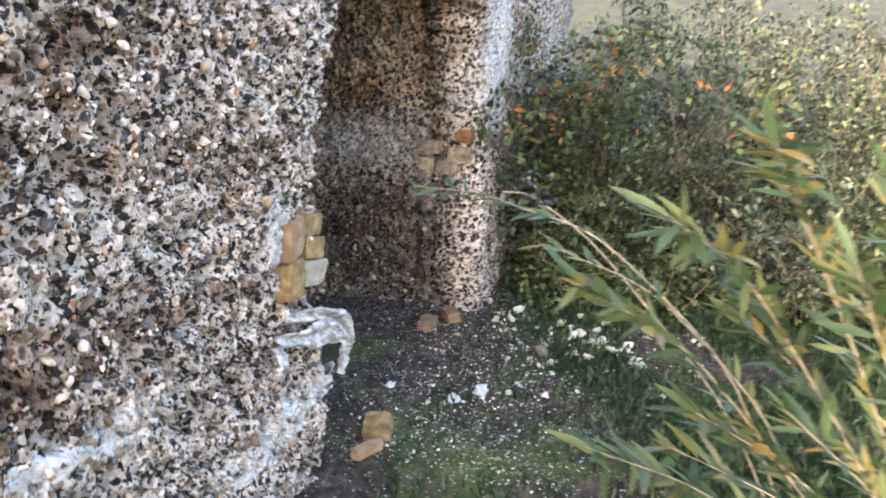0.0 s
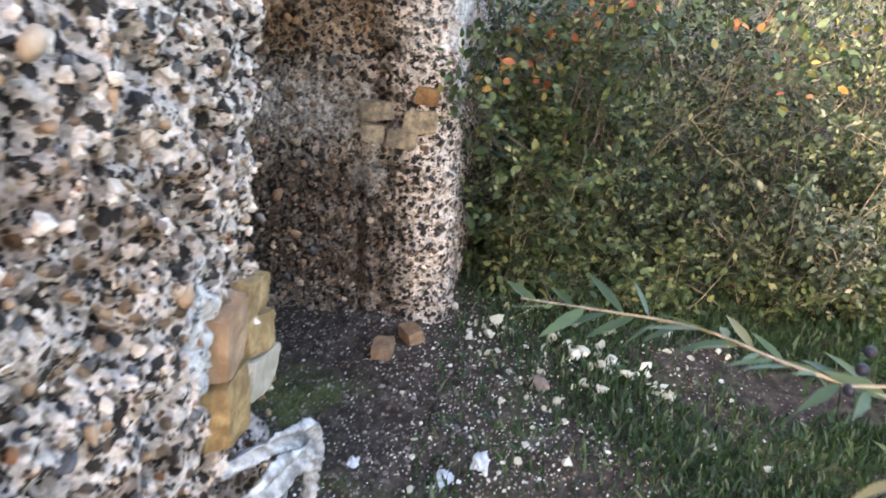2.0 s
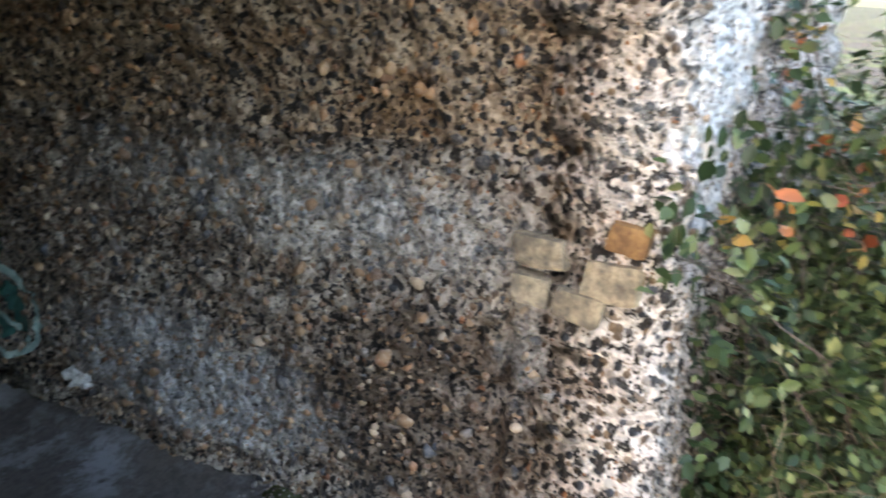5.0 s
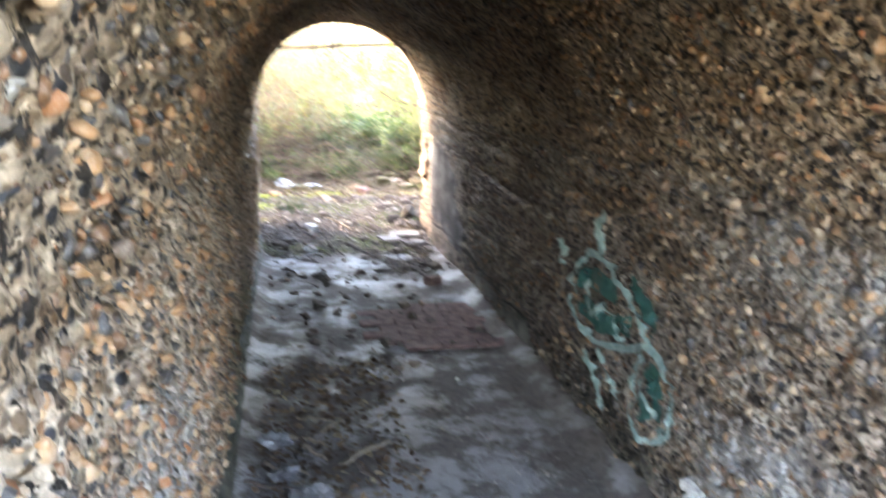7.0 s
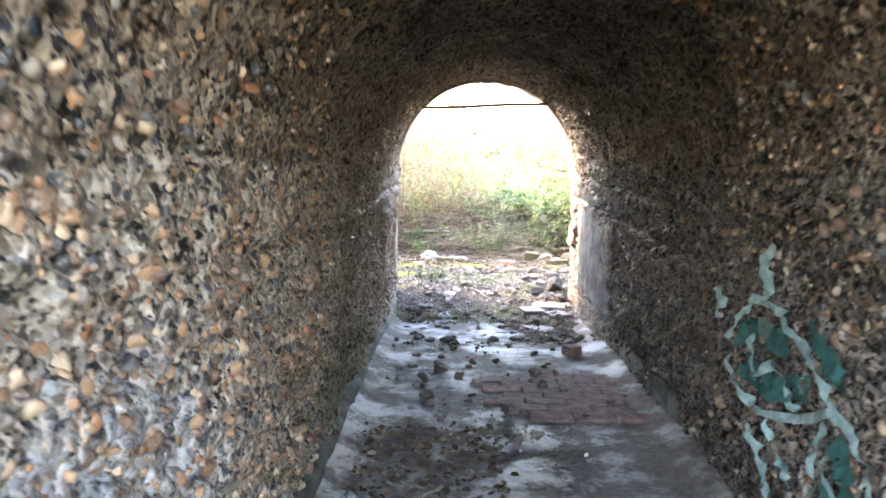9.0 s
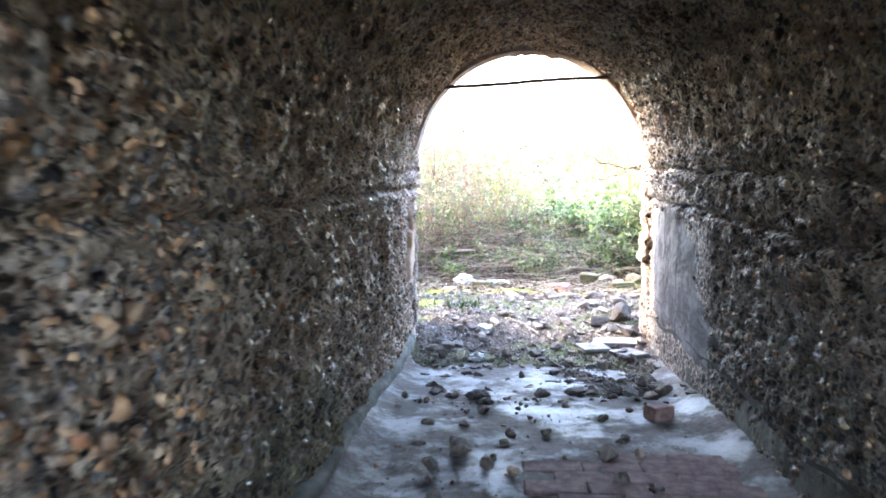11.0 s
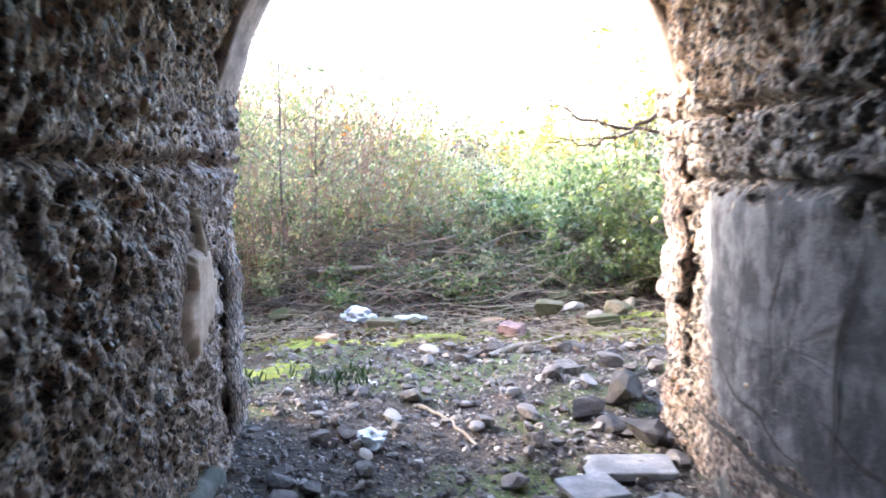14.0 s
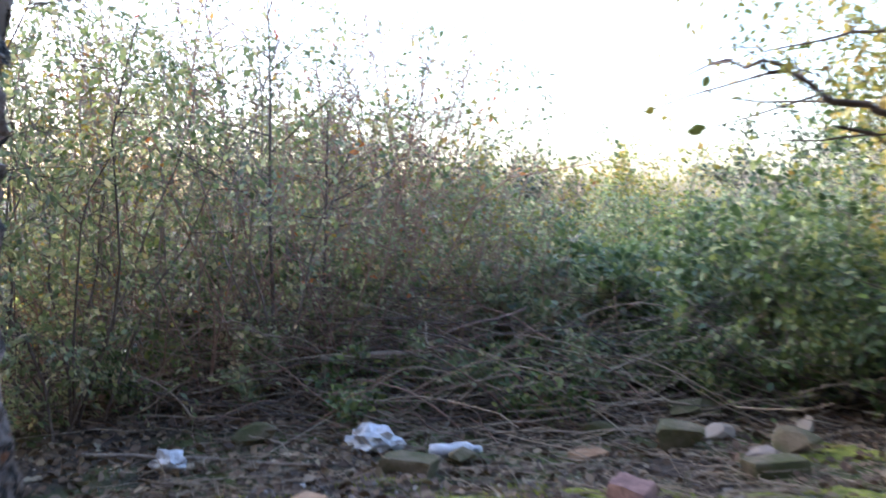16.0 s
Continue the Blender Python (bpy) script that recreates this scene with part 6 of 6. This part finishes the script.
def brush(name, n, x0, x1, y0, y1, top, ln, r, mat, label, bow=0.2, flat=0.25):
    """A tangle of dead twigs."""
    gen = np.random.default_rng(n)
    h = Heap()
    for _ in range(n):
        x, y = gen.uniform(x0, x1), gen.uniform(y0, y1)
        z = float(ground_z(x, y)) + top * gen.random() ** 1.6 * float(smooth01(y, y0 - 0.1, y0 + 0.5))
        a = gen.normal(0, 0.7)
        p = wander((x, y, z), (math.cos(a) * gen.choice([-1, 1]), math.sin(a), gen.normal(0, flat)), ln * gen.uniform(0.4, 1.3), 7, gen, bow)
        p[:, 2] = np.maximum(p[:, 2], ground_top(p[:, 0], p[:, 1]) + 0.004)
        v, f = tube(p, np.linspace(r, r * 0.4, 7) * gen.uniform(0.6, 1.4), 4)
        h.add(v, f)
    return tagged(h.make(name, mat), label, "brushwood", kind="stuff")


brush("brushwood", 1000, 0.8, 6.4, 11.55, 13.0, 0.48, 0.7, 0.0035, MAT_BARK, "tangle of dead grey-brown brushwood")
brush("pale_brushwood", 420, 0.8, 6.2, 11.4, 12.6, 0.45, 0.8, 0.0035, MAT_DRY, "pale dry stalks in the brushwood")
brush("red_brushwood", 260, 1.0, 4.0, 11.5, 12.4, 0.5, 0.7, 0.0035, MAT_RED_TWIG, "reddish dead twigs in the brushwood", 0.35, 0.6)
brush("twig_litter", 1500, 2.3, 5.8, 10.3, 12.0, 0.03, 0.18, 0.0022, MAT_DRY, "small dry twigs on the ground", 0.15, 0.05)
# leaf litter
n = 13000
x, y = rng.uniform(1.2, 6.3, n), rng.uniform(9.7, 12.8, n)
ok = smooth01(y, 9.8, 10.9) > rng.uniform(0, 1, n)
x, y = x[ok], y[ok]
h = Heap()
at = np.stack([x, y, ground_top(x, y) + 0.010], -1)
leaves(h, at, rng.normal(0, 1, at.shape) * np.array([1, 1, 0.15]), 0.045, OVAL_LEAF, rng, 0.1)
tagged(h.make("leaf_litter", MAT_LITTER_LEAF), "brown dead leaves on the ground", "leaf litter", kind="stuff")
n = 1300
x, y = rng.uniform(2.95, 3.7, n) ** 0.98, rng.uniform(2.9, 5.2, n)
h = Heap()
at = np.stack([x, y, floor_z(y) + 0.012], -1)
leaves(h, at, rng.normal(0, 1, at.shape) * np.array([1, 1, 0.15]), 0.04, OVAL_LEAF, rng, 0.1)
tagged(h.make("floor_leaf_litter", MAT_LITTER_LEAF), "brown dead leaves and scraps on the tunnel floor", "leaf litter", kind="stuff")

# fallen branch and stick
for pts, r, lab in [([(3.83, 9.95, -0.11), (4.0, 10.2, -0.09), (4.2, 10.45, -0.06), (4.40, 10.72, -0.03)], 0.014, "straight weathered stick on the gravel"), ([(2.9, 10.25, -0.10), (3.2, 10.4, -0.08), (3.5, 10.62, -0.08)], 0.006, "thin dead branch on the moss"), ([(4.4, 10.5, -0.08), (4.8, 10.62, -0.06), (5.1, 10.7, -0.05)], 0.007, "thin dead branch on the moss"), ([(3.5, 9.35, -0.11), (3.62, 9.2, -0.105), (3.72, 8.98, -0.11)], 0.008, "short dark stick on the grit"),
                    ([(2.75, 11.9, 0.10), (3.0, 11.95, 0.12), (3.25, 12.0, 0.12)], 0.022, "pale weathered plank end in the brushwood"), ([(2.0, 11.0, -0.04), (2.5, 11.1, -0.02), (2.9, 10.95, -0.04)], 0.009, "fallen grey branch on leaf litter"), ([(4.1, 11.8, 0.08), (4.5, 11.95, 0.2), (4.85, 12.1, 0.30)], 0.006, "slanting dead branch on the brushwood")]:
    p = np.array(pts)
    if p[0, 1] < 11.5:
        p[:, 2] = [gz(a, b) + r for a, b in p[:, :2]]
    st = empty("stick", p[0], lab, "stick")
    t = np.linspace(0, len(p) - 1, 12)
    q = np.stack([np.interp(t, np.arange(len(p)), p[:, c]) for c in range(3)], -1) - p[0]
    v, f = tube(q + np.random.default_rng(len(lab)).normal(0, 0.003, q.shape), r * np.linspace(1, 0.75, 12), 7)
    mesh("wood", v, f, MAT_STICK, st)

# litter
bottle = empty("plastic_bottle", (3.42, 11.16, gz(3.42, 11.16) + 0.035), "crushed white plastic bottle lying on leaf litter", "bottle")
prof = [(-0.105, 0.012), (-0.10, 0.032), (-0.06, 0.036), (-0.02, 0.030), (0.02, 0.036), (0.05, 0.034), (0.075, 0.018), (0.09, 0.012)]
v, f = tube([(px_, 0.01 * math.sin(20 * px_), 0) for px_, _ in prof], [r_ for _, r_ in prof], 12)
v[:, 2] *= 0.8
mesh("body", v, f.tolist() + [list(range(12))[::-1]], MAT_PLASTIC_WHITE, bottle)
v, f = tube([(0.088, 0, 0), (0.10, 0, 0), (0.108, 0, 0)], [0.014, 0.014, 0.009], 12)
mesh("cap", v, f.tolist() + [list(range(24, 36))], MAT_PLASTIC_WHITE, bottle, "white screw cap")
bottle.rotation_euler = (0, 0, 0.15)


def crumpled(name, at, size, mat, label, seed):
    v = BALL3[0].copy()
    v *= (1 + 0.5 * fbm(v + seed, 2.2, 3) + 0.25 * fbm(v + seed, 6.0, 2))[:, None]
    v *= np.array([1, 0.75, 0.55]) * size / 2
    v[:, 2] -= v[:, 2].min() + 0.01
    ob = mesh(name, v, BALL3[1], mat, smooth=False)
    ob.location = at
    return tagged(ob, label, "litter")


crumpled("plastic_bag", (3.09, 11.27, gz(3.09, 11.27)), 0.20, MAT_PLASTIC_WHITE, "crumpled pale plastic bag under the twigs", 3)
crumpled("plastic_bag", (2.35, 10.98, gz(2.35, 10.98)), 0.12, MAT_PLASTIC_WHITE, "small crumpled white plastic scrap", 5)
crumpled("paper_scrap", (3.33, 8.95, gz(3.33, 8.95)), 0.11, MAT_PLASTIC_WHITE, "crumpled white paper scrap on the grit", 8)
crumpled("paper_scrap", (3.30, 8.2, gz(3.3, 8.2)), 0.10, MAT_PLASTIC_WHITE, "crumpled white paper scrap on the grit", 9)
crumpled("paper_scrap", (3.40, 0.98, gz(3.4, 0.98)), 0.07, MAT_PLASTIC_WHITE, "small white plastic scrap on the dirt", 11)
crumpled("paper_scrap", (3.48, 0.86, gz(3.48, 0.86)), 0.08, MAT_PLASTIC_WHITE, "small white plastic scrap on the dirt", 12)
crumpled("paper_scrap", (3.39, 1.30, gz(3.39, 1.3)), 0.05, MAT_PLASTIC_WHITE, "small white plastic scrap on the dirt", 13)
# debris along the west side of the tunnel floor
gen = np.random.default_rng(64)
for c in range(14):
    x, y, a, ln = gen.uniform(2.98, 3.42), gen.uniform(3.2, 4.6), gen.uniform(-1.2, 1.2), gen.uniform(0.12, 0.34)
    st = empty("floor_stick", (x, y, float(floor_z(y)) + 0.016), "broken grey stick among litter on the tunnel floor", "stick", "sticks on the tunnel floor")
    t = np.linspace(-0.5, 0.5, 9)
    q = np.stack([ln * t * math.cos(a), ln * t * math.sin(a), 0.006 * np.sin(9 * t + c)], -1) + gen.normal(0, 0.003, (9, 3))
    v, f = tube(q, np.linspace(0.011, 0.006, 9) * gen.uniform(0.6, 1.2), 6)
    mesh("wood", v, f, MAT_STICK if c % 3 else MAT_BARK, st)
for c, (x, y, w) in enumerate([(3.16, 3.72, 0.16), (3.06, 3.98, 0.10), (3.30, 3.34, 0.09), (3.02, 4.25, 0.12)]):
    crumpled("plastic_scrap", (x, y, float(floor_z(y))), w, MAT_GREY_PLASTIC, "crumpled dirty grey plastic scrap on the tunnel floor", 20 + c)
